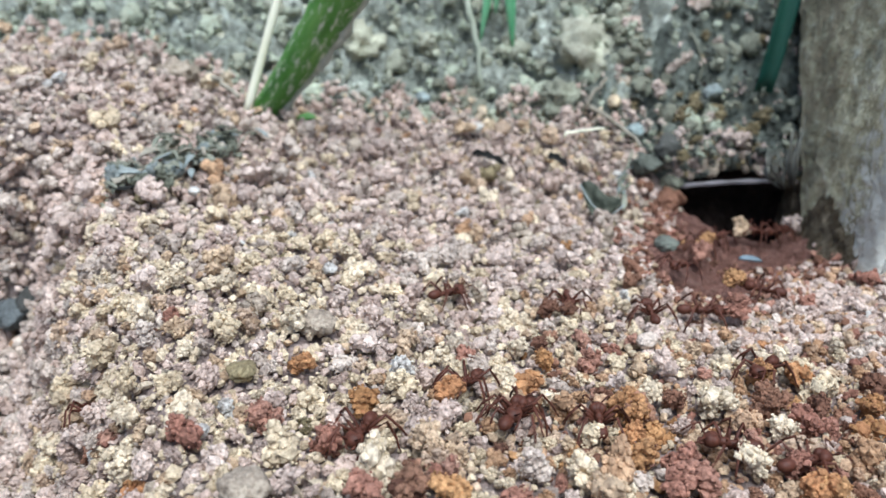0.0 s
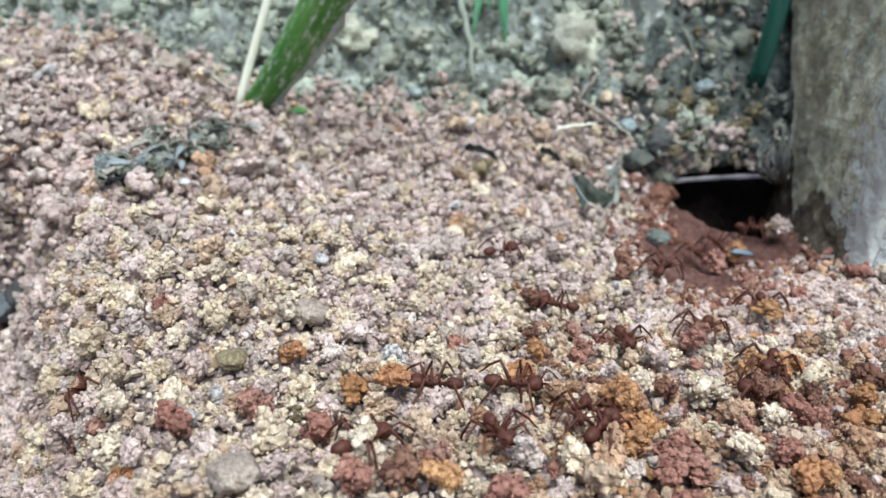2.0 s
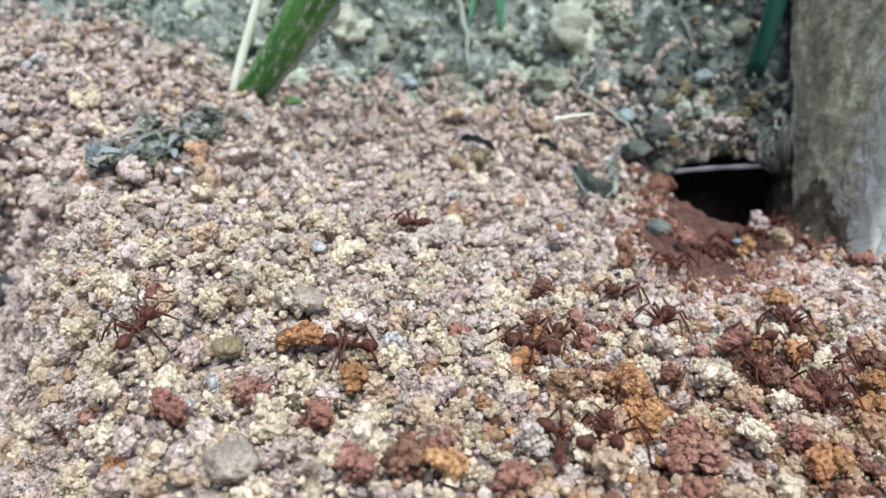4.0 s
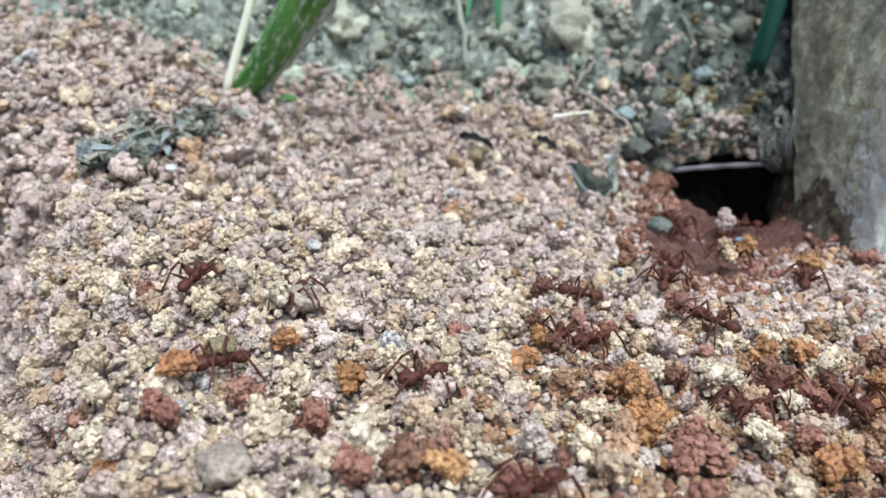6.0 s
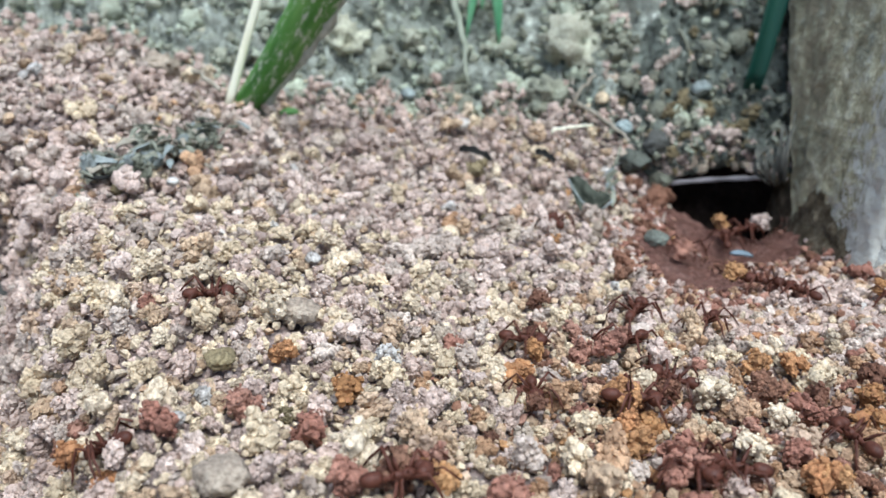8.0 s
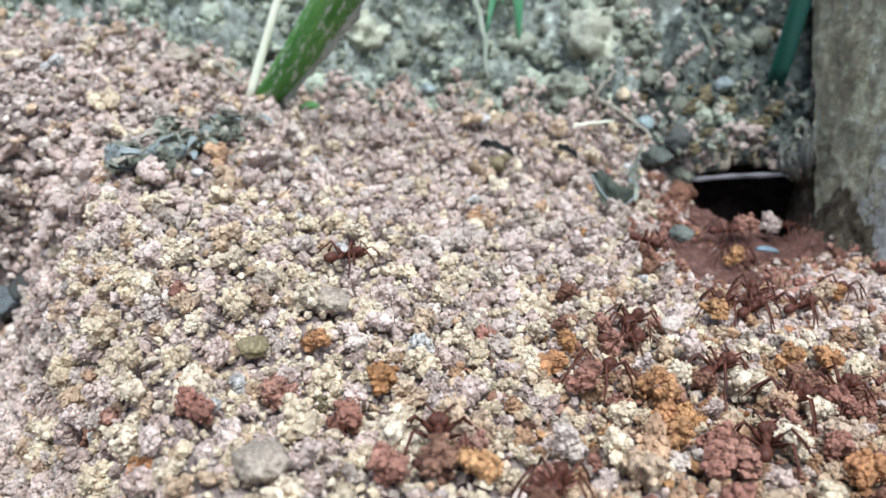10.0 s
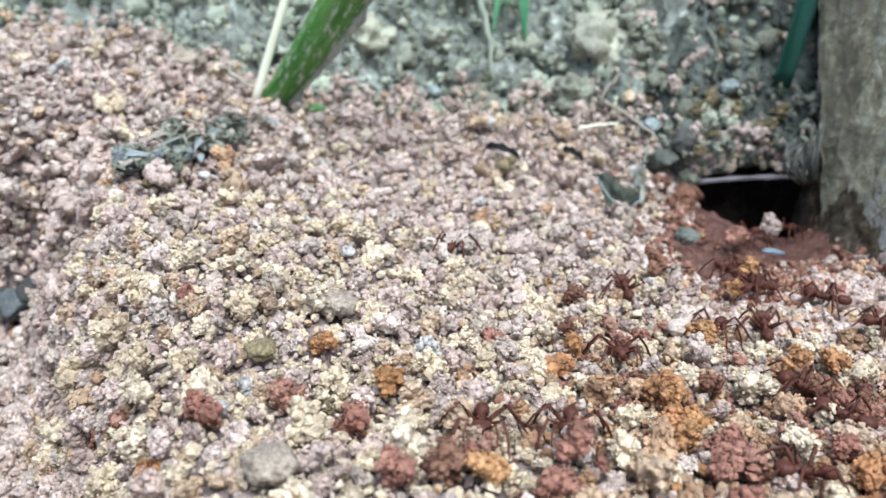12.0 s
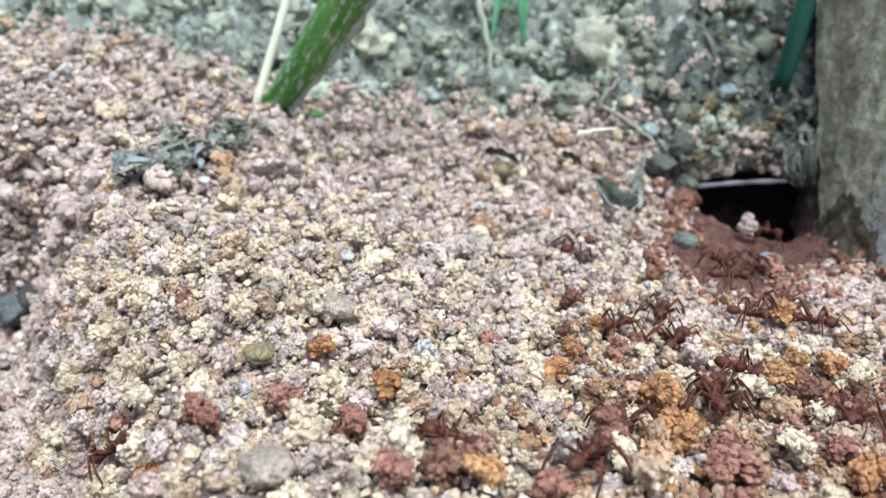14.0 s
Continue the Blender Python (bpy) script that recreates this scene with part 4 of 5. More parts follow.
def build_stones():
    for k, (kind, x, y, r, z, label) in enumerate(STONES):
        big = r > 0.4
        flat = "flat" in label
        lump("clod" if big or "clod" in label else "pebble", kind, x, y, r, label, "clod" if "clod" in label else "stone", 200 + k, (1, 0.85, 0.5) if flat else (1, 0.8, 0.75) if big else (1, 0.85, 0.72), z=z - (0.15 * r if flat else 0), rough=0.5 if big else 0.18 if kind == "blue" else 0.16)
    rng = np.random.default_rng(31)
    # the lumps that roof the nest hole
    for k, (x, y, z, r) in enumerate(ROOF):
        lump("clod", "umber" if k == 2 else "dun" if k == 3 else "rust", x, y, r, "dull brownish earth clod beside the nest hole", "clod", 300 + k, (1, 0.85, 0.72), z=z, rough=0.25, group="clods round the hole")
    # crumbs and clods lodged in the bank
    vs, fs, slots, at = [], [], [], 0
    dry = ["clay"] * 9 + ["beige"] * 4 + ["dun"] * 4 + ["umber"]
    hole_mix = ["mauve", "pink", "umber", "clay", "olive", "dun", "clay", "umber", "beige", "dun", "mauve"]
    shapes = []
    for k in range(10):
        v, f = pebble(2 + k % 2, 500 + k, (1, 0.85, 0.75), 9)
        off = Vector((k * 3.1, k * 1.7, 0))
        shapes.append((v * (1 + np.array([0.5 * noise.fractal(Vector(q) * 1.7 + off, 0.7, 2.1, 5) for q in v]))[:, None], f))
    for k in range(1750):
        x = rng.uniform(-9.5, 7.1)
        big = k < 200
        y = float(bank_foot(x)) + rng.uniform(-0.25 if x < 3.9 else -0.7, 2.8)
        if big:
            y = float(bank_foot(x)) + rng.uniform(0.1, 3.2)
            r = rng.choice((0.13, 0.16, 0.2, 0.25, 0.32)) * (0.85 if x > 3.3 else 1.0)
            v, f = shapes[k % 10]
        else:
            r = rng.choice((0.04, 0.05, 0.06, 0.07, 0.08, 0.09, 0.12, 0.16)) * (1.3 if x > 3.3 else 1.0)
            v, f = CRUMBS[1][k % 14] if r < 0.17 else CRUMBS[2][k % 18]
        w = v * r @ turned(rng, 1)[0].T + (x, y - 0.05, float(height(x, y)) + (0.02 if not big else -0.5 * r))
        if x > 3.9 and 15.9 < y < 17.7:
            w = w + (0, 0, roof_height(x, y) - float(height(x, y)) + 0.12)
        vs.append(w)
        fs.append(f + at)
        at += len(v)
        by_hole = x > 3.5 + 0.8 * max(0.0, y - float(bank_foot(x)) - 1.0) + rng.normal() * 0.5
        name = hole_mix[rng.integers(len(hole_mix))] if by_hole else dry[rng.integers(len(dry))]
        if big and name in ("mauve", "pink"):
            name = "dun"
        slots += [NAMES.index(name)] * len(f)
    # the ragged front of the lip over the hole
    for k in range(420):
        x = rng.uniform(4.0, 7.3)
        u = rng.random()
        y = lip(x) + 0.3 * u * u - 0.08
        z = roof_height(x, y + 0.1) - 0.42 + 0.55 * u
        r = rng.choice((0.05, 0.06, 0.08, 0.10, 0.13))
        v, f = CRUMBS[1][k % 14] if r < 0.09 else CRUMBS[2][k % 18]
        vs.append(v * r @ turned(rng, 1)[0].T + (x, y, z))
        fs.append(f + at)
        at += len(v)
        slots += [NAMES.index(("umber", "umber", "umber", "olive", "pink", "grey")[rng.integers(6)])] * len(f)
    ob = obj("bank_rubble", np.concatenate(vs) * C, np.concatenate(fs), [EARTHS[n] for n in NAMES], ground, "small clods and stones lodged in the bank", slots=slots)
    tagged(ob, kind="stuff")


build_stones()

def build_marked():
    for k, (kind, x, y, z, r) in enumerate(MARKED):
        v, f = CRUMBS[3][k % 14]
        ob = obj("coloured_pellet", v * r * 0.95 * C, f, EARTHS[kind], smoothed=False)
        ob.matrix_basis = pose(x * C, y * C, z * C, 40 * k, 25 * k, 70 * k)
        name = {"orange": "bright orange", "red": "brick red", "rust": "dark rust brown", "white": "white", "tan": "salmon tan", "cream": "pale cream"}[kind]
        tagged(ob, name + " crumbly earth pellet lying on the heap", "pellet", group="coloured pellets")


build_marked()


# ---- ants ----
def ant_skin():
    m, nodes, links, bsdf = mat("ant_skin")
    n = noise_tex(nodes, links, 900, 4)
    r = ramp(nodes, [(0.3, (0.050, 0.017, 0.010)), (0.7, (0.125, 0.042, 0.024))])
    links.new(n.outputs[0], r.inputs[0])
    links.new(r.outputs[0], bsdf.inputs["Base Color"])
    bsdf.inputs["Roughness"].default_value = 0.55
    bsdf.inputs["Specular IOR Level"].default_value = 0.25
    bumped(nodes, links, bsdf, n.outputs[0], 0.0002, 0.5)
    return m


ANT = ant_skin()


def blob(pieces):
    """Joined rounded pieces: (centre, half sizes) in centimetres."""
    bm = bmesh.new()
    for c, h in pieces:
        bmesh.ops.create_icosphere(bm, subdivisions=2, radius=1.0, matrix=Matrix.Translation(Vector(c) * C) @ Matrix.Diagonal((*(Vector(h) * 1.18 * C), 1)))
    return bm


def limb(points, radii):
    bm = bmesh.new()
    v, f = tube([Vector(p) * C for p in points], [r * C for r in radii], 6)
    vs = [bm.verts.new(p) for p in v]
    for q in f:
        bm.faces.new([vs[k] for k in q])
    return bm


# Where each leg joins the body, its knee and its foot, for the side to the left.
LEGS = (((0.09, 0.03, 0.13), (0.17, 0.19, 0.27), (0.29, 0.33, -0.02)), ((0.03, 0.035, 0.12), (0.02, 0.24, 0.29), (0.03, 0.42, -0.02)), ((-0.03, 0.03, 0.12), (-0.13, 0.21, 0.30), (-0.32, 0.37, -0.02)))


def build_ant():
    root = new("ant")
    head = part("head", blob([((0.235, 0, 0.165), (0.075, 0.085, 0.07)), ((0.21, 0.04, 0.175), (0.06, 0.05, 0.06)), ((0.21, -0.04, 0.175), (0.06, 0.05, 0.06))]), ANT, root)
    part("thorax", blob([((0.09, 0, 0.16), (0.07, 0.045, 0.05)), ((0.0, 0, 0.155), (0.075, 0.036, 0.042)), ((0.08, 0.03, 0.205), (0.012, 0.01, 0.03)), ((0.08, -0.03, 0.205), (0.012, 0.01, 0.03)),
                         ((-0.04, 0.025, 0.195), (0.012, 0.01, 0.03)), ((-0.04, -0.025, 0.195), (0.012, 0.01, 0.03))]), ANT, root)
    part("waist", blob([((-0.085, 0, 0.145), (0.03, 0.022, 0.028)), ((-0.125, 0, 0.15), (0.03, 0.032, 0.032))]), ANT, root)
    part("gaster", blob([((-0.225, 0, 0.165), (0.095, 0.066, 0.062)), ((-0.19, 0, 0.168), (0.06, 0.062, 0.058))]), ANT, root)
    for q in (1, -1):
        part("jaw", limb([(0.29, 0.035 * q, 0.145), (0.335, 0.045 * q, 0.135), (0.36, 0.01 * q, 0.13)], [0.016, 0.016, 0.006]), ANT, head)
        part("antenna", limb([(0.29, 0.03 * q, 0.19), (0.35, 0.13 * q, 0.27), (0.43, 0.15 * q, 0.20), (0.50, 0.14 * q, 0.12)], [0.011, 0.011, 0.010, 0.012]), ANT, head)
        for hip, knee, foot in LEGS:
            h = Vector(hip)
            k, f = Vector(knee) - h, Vector(foot) - h
            pts = [Vector((0, 0, 0)), k * 0.5 + Vector((0, 0, 0.01)), k, k.lerp(f, 0.5) + Vector((0, 0.02, 0)), k.lerp(f, 0.8), f]
            pts = [Vector((p.x, p.y * q, p.z)) for p in pts]
            leg = part("leg", limb(pts, [0.02, 0.022, 0.017, 0.015, 0.011, 0.007]), ANT, root)
            leg.location = (hip[0] * C, hip[1] * q * C, hip[2] * C)
    tagged(root, "reddish brown leafcutter ant walking on the crumbs", "ant", group="ants")
    return root


def along(way, t):
    """Place on a way of (seconds, x, y), gliding through its points."""
    k = 0
    while k < len(way) - 2 and way[k + 1][0] <= t:
        k += 1
    p = [way[min(max(i, 0), len(way) - 1)] for i in (k - 1, k, k + 1, k + 2)]
    (ta, *a), (tb, *b), (tc, *c), (td, *d) = p
    span = tc - tb
    q = min(1.0, max(0.0, (t - tb) / span))
    out = []
    for i in (0, 1):
        m0 = (c[i] - a[i]) / max(tc - ta, 1e-6) * span
        m1 = (d[i] - b[i]) / max(td - tb, 1e-6) * span
        out.append((2 * q**3 - 3 * q**2 + 1) * b[i] + (q**3 - 2 * q**2 + q) * m0 + (-2 * q**3 + 3 * q**2) * c[i] + (q**3 - q**2) * m1)
    return out


def motions():
    first = build_ant()
    ants = [first] + [copy_thing(first, Matrix()) for _ in range(21)]
    number = 0
    for size, load, heap_size, way in (
        (1, "", 0, ((0, -3.97, 8.40), (0.5, -4.02, 8.46), (1, -3.72, 8.16), (1.5, -3.75, 8.25), (2, -3.72, 8.22), (2.5, -3.59, 8.21), (3, -3.22, 7.94), (3.5, -3.07, 7.90), (4, -2.96, 7.96), (6.5, -2.54, 9.34), (7, -2.51, 9.37), (7.5, -2.51, 9.39), (8, -2.45, 9.05), (8.5, -2.12, 9.48), (11, -0.87, 10.52), (11.5, -0.29, 10.83), (12, -0.10, 11.40), (12.5, 0.15, 11.84), (13, 0.57, 11.85), (13.5, 1.12, 11.68), (14, 1.70, 12.04))),
        (1.05, 'orange', 0.17, ((0, 0.25, 8.08), (0.5, 0.22, 7.99), (1, 0.39, 7.82), (1.5, 0.20, 7.83), (2, -0.02, 7.76), (2.5, -0.33, 7.75), (3, -0.44, 7.97), (3.5, -0.74, 8.03), (4, -0.93, 8.18), (6.5, -2.33, 7.43), (7, -2.41, 6.71), (7.5, -2.51, 6.61), (8, -2.80, 6.74), (8.5, -3.05, 6.82), (11, -5.24, 8.49), (14, -5.76, 7.88))),
        (1, "", 0, ((0, 0.04, 10.26), (0.5, 0.47, 10.57), (1, 0.77, 10.94), (1.5, 0.81, 11.49), (2, 0.95, 11.76), (2.5, 1.11, 11.80), (3, 0.86, 11.90), (3.5, 0.54, 11.80), (4, -0.30, 11.86), (6.5, -1.65, 8.52), (7, -0.66, 9.02), (7.5, 0.40, 8.83), (8, 1.07, 9.11), (8.5, 1.00, 8.98), (11, 2.33, 9.16), (11.5, 2.28, 9.70), (12, 2.09, 10.58), (12.5, 2.19, 10.52), (13, 2.57, 10.45), (13.5, 2.62, 10.42), (14, 2.47, 10.03))),
        (0.95, 'rust', 0.13, ((0, 1.67, 10.52), (0.5, 1.66, 10.25), (1, 1.64, 9.98), (1.5, 1.59, 9.92), (2, 1.58, 10.17), (2.5, 1.38, 10.02), (3, 1.32, 9.63), (3.5, 1.47, 9.37), (4, 1.39, 8.97), (6.5, 1.38, 8.98), (7, 1.12, 8.83), (7.5, 1.04, 8.66), (8, 1.06, 7.89), (8.5, 1.06, 7.27), (11, 0.45, 5.34), (14, 0.20, 5.22))),
        (1.1, "", 0, ((0, 0.70, 7.52), (0.5, 0.92, 8.04), (1, 0.77, 7.75), (1.5, 0.81, 7.98), (2, 0.83, 7.93), (2.5, 0.89, 7.95), (3, 0.87, 7.96), (3.5, 0.95, 8.33), (4, 1.03, 8.55), (6.5, -0.30, 7.48), (7, 0.55, 7.80), (7.5, 1.45, 7.98), (8, 2.05, 7.81), (8.5, 2.11, 7.87), (11, 3.20, 8.90), (11.5, 3.36, 9.19), (12, 3.59, 9.64), (12.5, 3.75, 10.79), (13, 4.52, 11.43), (13.5, 4.03, 11.85), (14, 3.94, 12.33))),
        (1, "", 0, ((0, 2.73, 10.33), (0.5, 2.67, 10.80), (1, 2.47, 11.33), (1.5, 2.54, 10.96), (2, 2.29, 9.27), (2.5, 2.50, 9.31), (3, 2.62, 10.28), (3.5, 2.55, 10.48), (4, 2.43, 10.37), (6.5, 1.69, 10.18), (7, 1.79, 10.97), (7.5, 1.59, 12.16), (8, 2.02, 13.22), (8.5, 1.82, 13.22), (11, 3.47, 11.57), (12, 3.73, 11.46), (13, 3.39, 11.43), (14, 3.75, 11.41))),
        (1.1, 'red', 0.2, ((0, 3.41, 10.38), (0.5, 3.91, 10.31), (1, 3.80, 10.25), (1.5, 3.61, 9.90), (2, 3.33, 9.68), (2.5, 3.25, 9.43), (3, 3.40, 9.32), (3.5, 3.76, 9.42), (4, 3.75, 9.11), (6.5, 3.20, 9.59), (7, 2.92, 9.59), (7.5, 2.73, 9.35), (8, 2.31, 9.22), (8.5, 1.89, 8.72), (11, 1.12, 7.74), (11.5, 1.04, 7.51), (12, 0.84, 6.92), (12.5, 0.82, 6.47), (13, 0.96, 6.48), (13.5, 0.95, 6.38), (14, 0.97, 6.44))),
        (1.05, "", 0, ((0, 1.59, 7.51), (0.5, 1.61, 7.79), (1, 1.61, 7.63), (1.5, 2.19, 8.91), (2, 1.50, 7.48), (2.5, 1.60, 7.21), (3, 1.55, 7.85), (3.5, 1.99, 8.83), (4, 2.74, 9.50), (6.5, 1.66, 8.76), (7, 2.98, 9.43), (7.5, 3.52, 9.41), (8, 2.61, 8.35), (8.5, 2.84, 9.13), (11, 4.28, 10.51), (11.5, 4.82, 10.33), (12, 4.69, 10.50), (12.5, 4.13, 10.56), (13, 4.06, 10.40), (13.5, 4.04, 10.24), (14, 4.09, 10.36))),
        (1.05, 'orange', 0.18, ((0, 4.50, 11.14), (0.5, 4.32, 11.23), (1, 4.86, 11.22), (1.5, 5.01, 10.71), (2, 4.35, 10.38), (2.5, 4.60, 9.87), (3, 4.74, 9.83), (3.5, 4.53, 9.60), (4, 4.33, 9.57), (6.5, 5.07, 11.08), (7, 5.01, 11.25), (7.5, 4.77, 10.71), (8, 4.61, 11.20), (8.5, 3.99, 10.95), (11, 3.03, 9.66), (11.5, 3.14, 9.69), (12, 2.94, 9.50), (12.5, 2.78, 9.20), (13, 2.75, 8.60), (13.5, 2.82, 8.73), (14, 3.01, 8.58))),
        (1.1, "", 0, ((0, 2.86, 7.26), (0.5, 2.52, 7.37), (1, 2.55, 8.31), (1.5, 3.75, 8.30), (2, 3.58, 8.11), (2.5, 3.80, 8.27), (3, 4.21, 8.20), (3.5, 4.17, 8.11), (4, 4.10, 7.94), (6.5, 4.18, 7.65), (7, 4.06, 7.59), (7.5, 3.86, 7.35), (8, 4.13, 7.30), (8.5, 3.44, 7.63), (11, 4.31, 8.32), (11.5, 4.26, 7.81), (12, 3.70, 7.65), (12.5, 3.54, 8.29), (13, 4.82, 9.46), (13.5, 4.43, 8.70), (14, 3.83, 7.66))),
        (1.1, "", 0, ((0, 3.52, 7.03), (0.5, 3.96, 7.21), (1, 4.03, 7.45), (1.5, 2.22, 6.72), (2, 1.62, 7.18), (2.5, 3.70, 8.91), (3, 3.43, 9.28), (3.5, 3.52, 8.70), (4, 3.52, 8.43), (6.5, 3.47, 7.93), (7, 2.81, 7.42), (7.5, 2.52, 7.76), (8, 2.36, 6.61), (8.5, 2.62, 6.74), (11, 2.77, 6.94), (11.5, 2.87, 6.75), (12, 2.84, 6.50), (12.5, 2.22, 6.65), (13, 2.11, 6.93), (13.5, 2.38, 7.58), (14, 2.56, 8.02))),
        (1.1, "", 0, ((0, 3.78, 8.96), (0.5, 3.64, 8.80), (1, 3.85, 8.95), (1.5, 3.79, 8.80), (2, 3.91, 8.88), (2.5, 3.54, 8.25), (3, 5.20, 9.41), (3.5, 4.65, 9.04), (4, 4.39, 8.62), (6.5, 2.72, 7.32), (7, 1.91, 6.91), (7.5, 2.77, 7.10), (8, 2.74, 6.66), (8.5, 2.36, 7.02), (11, 3.93, 8.28), (11.5, 3.79, 8.23), (12, 3.49, 8.13), (12.5, 3.49, 8.34), (13, 3.60, 8.26), (13.5, 2.65, 8.09), (14, 2.53, 7.83))),
        (1.1, "", 0, ((0, -0.78, 7.04), (0.5, -0.93, 6.50), (1, -0.91, 6.21), (1.5, -0.54, 6.20), (2, -0.65, 6.60), (2.5, -0.09, 6.69), (3, 0.10, 6.80), (3.5, 0.46, 6.67), (4, 1.16, 6.72), (6.5, 0.53, 5.71), (7, -0.28, 5.99), (7.5, -0.26, 6.03), (8, -0.27, 6.02), (8.5, -0.28, 6.00), (11, -0.26, 6.89), (11.5, -0.16, 7.01), (12, 0.04, 6.83), (12.5, -0.13, 6.47), (13, -0.19, 6.43), (13.5, 0.01, 6.51), (14, -0.19, 6.61))),
        (1.05, "", 0, ((0, 0.79, 7.59), (0.5, 0.58, 7.14), (1, 1.18, 7.45), (1.5, 1.72, 7.53), (2, 0.62, 6.92), (2.5, 1.55, 6.85), (3, 1.93, 7.42), (3.5, 1.96, 7.07), (4, 1.61, 6.89), (6.5, 3.31, 11.32), (7, 2.80, 9.96), (7.5, 2.46, 10.15), (8, 2.59, 10.08), (8.5, 2.41, 10.13), (11, 1.85, 9.20), (11.5, 1.77, 9.16), (12, 1.67, 8.79), (12.5, 1.66, 8.06), (13, 1.50, 7.68), (13.5, 1.45, 7.28), (14, 1.43, 7.16))),
        (1, 'tan', 0.19, ((0, 5.48, 14.23), (0.5, 5.34, 14.18), (1, 5.43, 14.15), (1.5, 5.50, 14.19), (2, 5.52, 14.21), (2.5, 5.37, 13.98), (3, 4.98, 13.67), (3.5, 4.80, 13.26), (4, 5.38, 13.50), (6.5, 4.04, 11.39), (7, 3.79, 10.28), (7.5, 3.83, 10.15), (8, 3.45, 9.91), (8.5, 3.32, 9.62), (11, 5.06, 10.61), (11.5, 5.31, 10.37), (12, 5.41, 9.84), (14, 5.89, 9.37))),
        (1, 'red', 0.2, ((0, 4.34, 13.66), (0.5, 4.16, 13.11), (1, 4.48, 13.39), (1.5, 4.25, 13.04), (2, 4.28, 13.10), (2.5, 4.28, 12.76), (3, 3.95, 12.40), (3.5, 4.39, 12.27), (4, 4.21, 12.62), (6.5, 4.03, 13.69), (7, 4.22, 13.46), (7.5, 4.11, 13.76), (8, 4.15, 13.40), (8.5, 3.50, 13.46), (11, 5.16, 13.98), (11.5, 4.88, 13.97), (12, 4.83, 13.86), (12.5, 4.77, 13.85), (13, 4.80, 13.81), (13.5, 4.77, 13.71), (14, 4.81, 13.18))),
        (0.95, 'pink', 0.17, ((0, 5.87, 14.39), (2, 5.92, 14.24), (4, 5.75, 13.92), (6.5, 5.10, 13.77), (7.5, 5.03, 13.95), (8.5, 5.65, 14.28), (11, 5.52, 14.20), (12.5, 5.51, 14.21), (13, 5.28, 14.17), (13.5, 5.26, 14.18), (14, 5.26, 14.15))),
        (1, "", 0, ((0, 3.50, 11.99), (0.5, 3.24, 11.58), (1, 3.21, 11.39), (1.5, 3.39, 11.40), (2, 3.26, 11.50), (2.5, 3.48, 11.43), (3, 3.46, 11.84), (3.5, 3.33, 11.55), (4, 3.34, 11.31), (6.5, 3.26, 11.13), (7, 3.54, 9.95), (7.5, 4.08, 10.04), (8, 5.04, 10.89), (8.5, 4.16, 11.00), (11, 3.76, 10.40), (11.5, 3.58, 10.32), (12, 3.94, 11.01), (12.5, 3.07, 10.05), (13, 2.46, 9.15), (13.5, 2.41, 9.21), (14, 2.45, 9.24))),
        (0.95, 'orange', 0.12, ((0, 6.44, 10.43), (4, 6.12, 9.87), (8, 6.18, 10.55), (8.5, 5.74, 11.55), (11, 4.72, 10.33), (11.5, 4.68, 11.18), (12, 3.81, 10.74), (12.5, 3.12, 10.31), (13, 2.31, 9.79), (13.5, 2.25, 9.90), (14, 1.81, 9.59))),
        (1, "", 0, ((0, 6.43, 9.83), (8.5, 6.20, 9.58), (11, 5.21, 9.53), (12, 5.13, 9.85), (13, 4.06, 9.61), (13.5, 4.23, 9.99), (14, 4.36, 9.94))),
        (0.95, 'orange', 0.18, ((0, 4.64, 13.87), (4, 4.82, 13.39), (6.5, 4.78, 13.37), (8.5, 4.92, 13.79), (11, 4.14, 12.41), (12, 3.93, 11.61), (12.5, 3.76, 10.83), (13, 3.58, 10.06), (13.5, 3.52, 10.18), (14, 3.61, 10.13))),
        (1, "", 0, ((0, -5.86, 8.54), (11, -5.11, 8.20), (13, -4.03, 7.60), (13.5, -3.56, 7.29), (14, -3.35, 7.24))),
    ):
        ant = ants[number]
        size *= 0.88
        ant.scale = (size, size, size)
        if load:
            v, f = CRUMBS[3][number % 14]
            obj("held_pellet", v * heap_size / size * C + np.array((0.36 + 0.6 * heap_size, 0, 0.17 + 0.3 * heap_size)) * C, f, EARTHS[load], ant, "crumbly earth pellet held in the jaws", smoothed=False)
            ant["label"] = "reddish brown leafcutter ant carrying an earth pellet"
        rows, steps, heading, gone = [], [], None, 0.0
        x0, y0 = along(way, 0)
        for k in range(0, 71):
            t = k * 0.2
            x, y = along(way, t)
            xa, ya = along(way, min(t + 0.35, 14.0))
            xb, yb = along(way, max(t - 0.15, 0.0))
            gone += math.hypot(x - x0, y - y0)
            x0, y0 = x, y
            wish = math.degrees(math.atan2(ya - yb, xa - xb)) if math.hypot(xa - xb, ya - yb) > 0.05 else heading
            if wish is None:
                wish = number * 47.0
            if heading is None:
                heading = wish
            turn = (wish - heading + 180) % 360 - 180
            heading += max(-70, min(70, turn * 0.8))
            c, s = math.cos(math.radians(heading)), math.sin(math.radians(heading))
            rise = float(height(x + 0.3 * c, y + 0.3 * s) - height(x - 0.3 * c, y - 0.3 * s)) / 0.6
            lean = max(-35, min(35, math.degrees(math.atan(rise))))
            z = float(height(x, y)) + 0.12 + 0.015 * math.sin(gone * 9 + number)
            rows.append((t, pose(x * C, y * C, z * C, 4 * math.sin(gone * 7), -lean - 4, heading)))
            steps.append((t, gone * 7.5 + 0.8 * math.sin(t * 2.3 + number) + number))
        walk(ant, rows)
        legs = [o for o in ant.children if o.name.startswith("leg")]
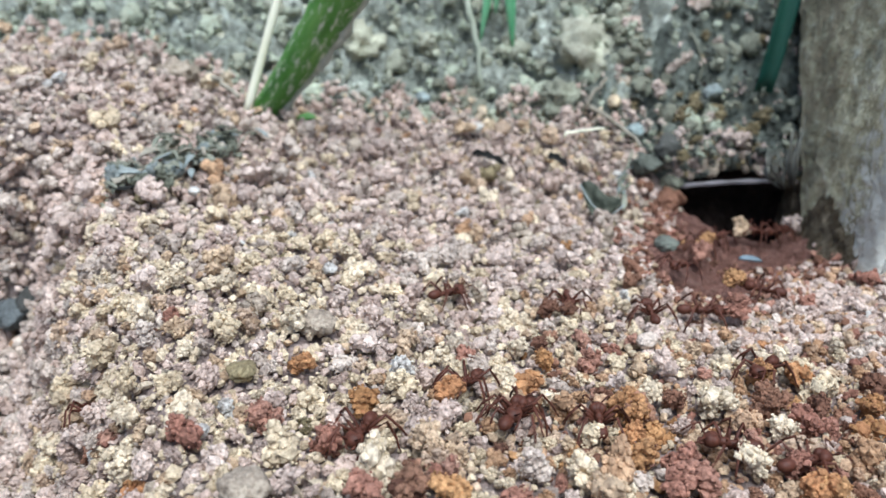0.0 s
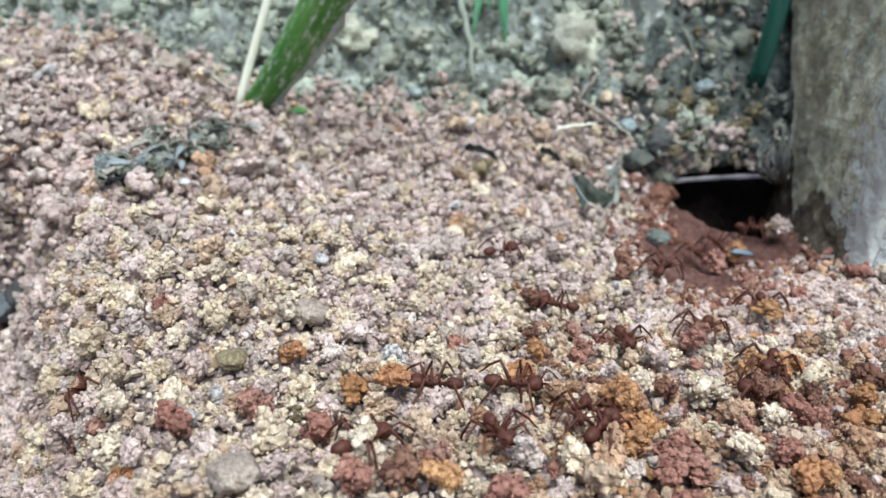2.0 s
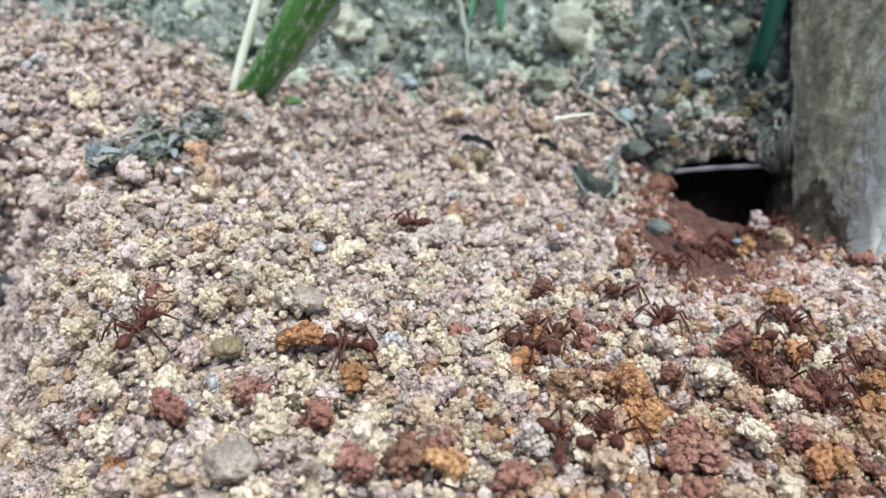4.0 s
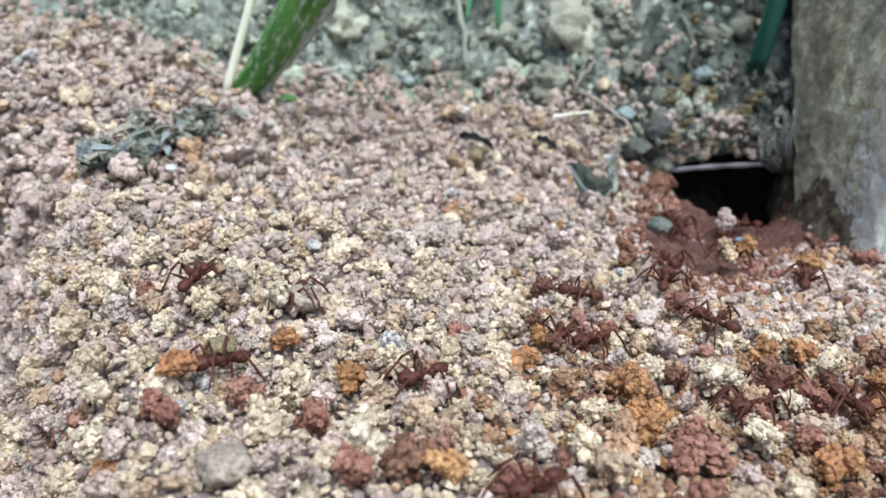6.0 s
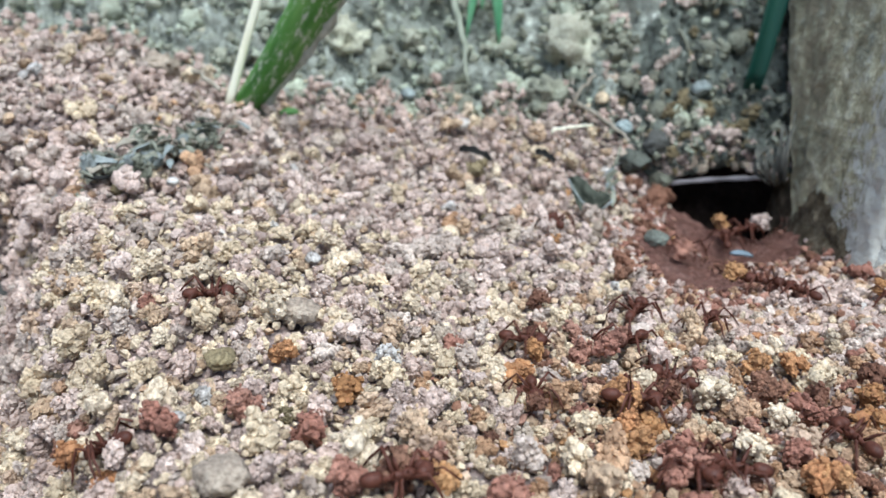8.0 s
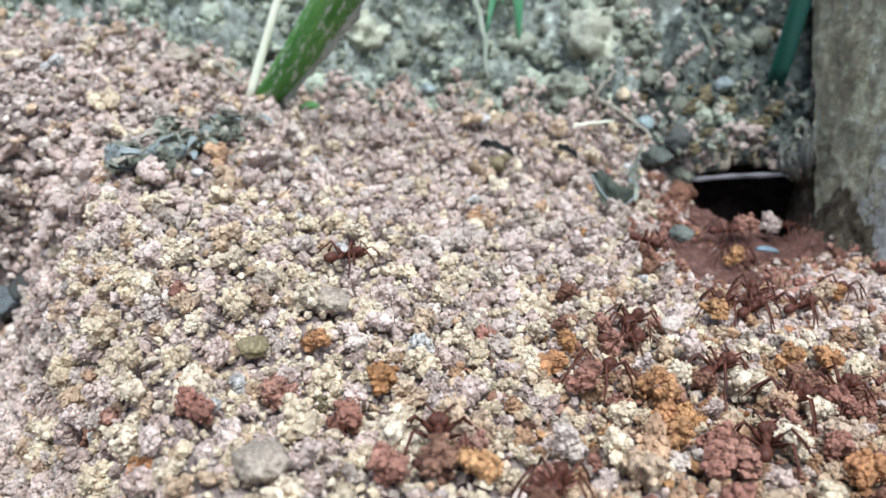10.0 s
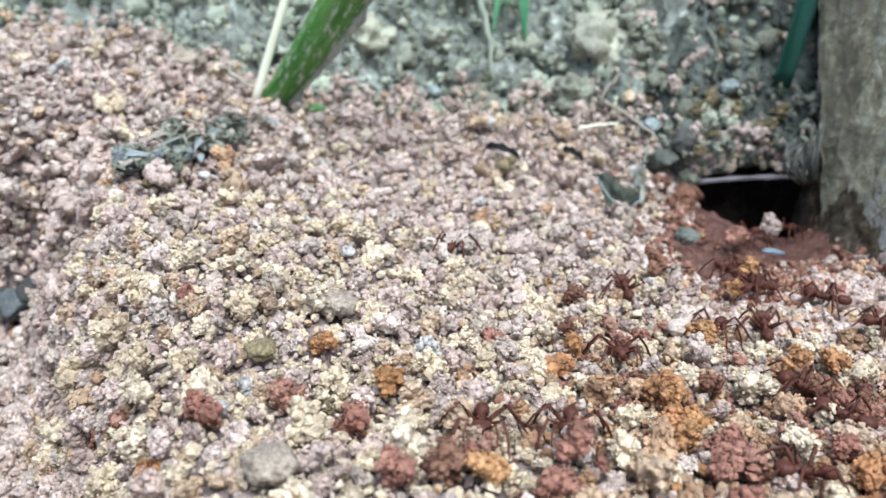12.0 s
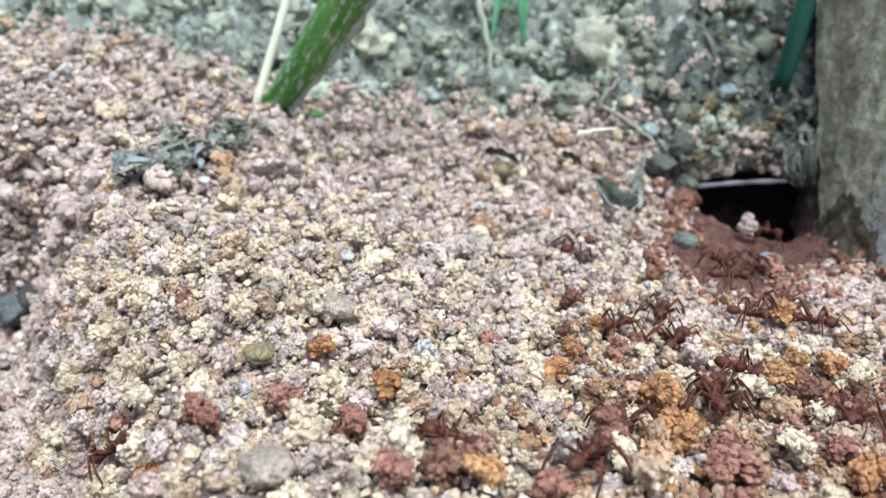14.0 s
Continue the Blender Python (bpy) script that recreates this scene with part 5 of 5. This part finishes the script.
        for i, leg in enumerate(legs):
            hip = leg.location.copy()
            beat = math.pi * (i % 3 + (i >= 3))
            walk(leg, [(t, pose(hip.x, hip.y, hip.z, 10 * math.cos(q + beat), 0, 17 * math.sin(q + beat))) for t, q in steps])
        number += 1


motions()
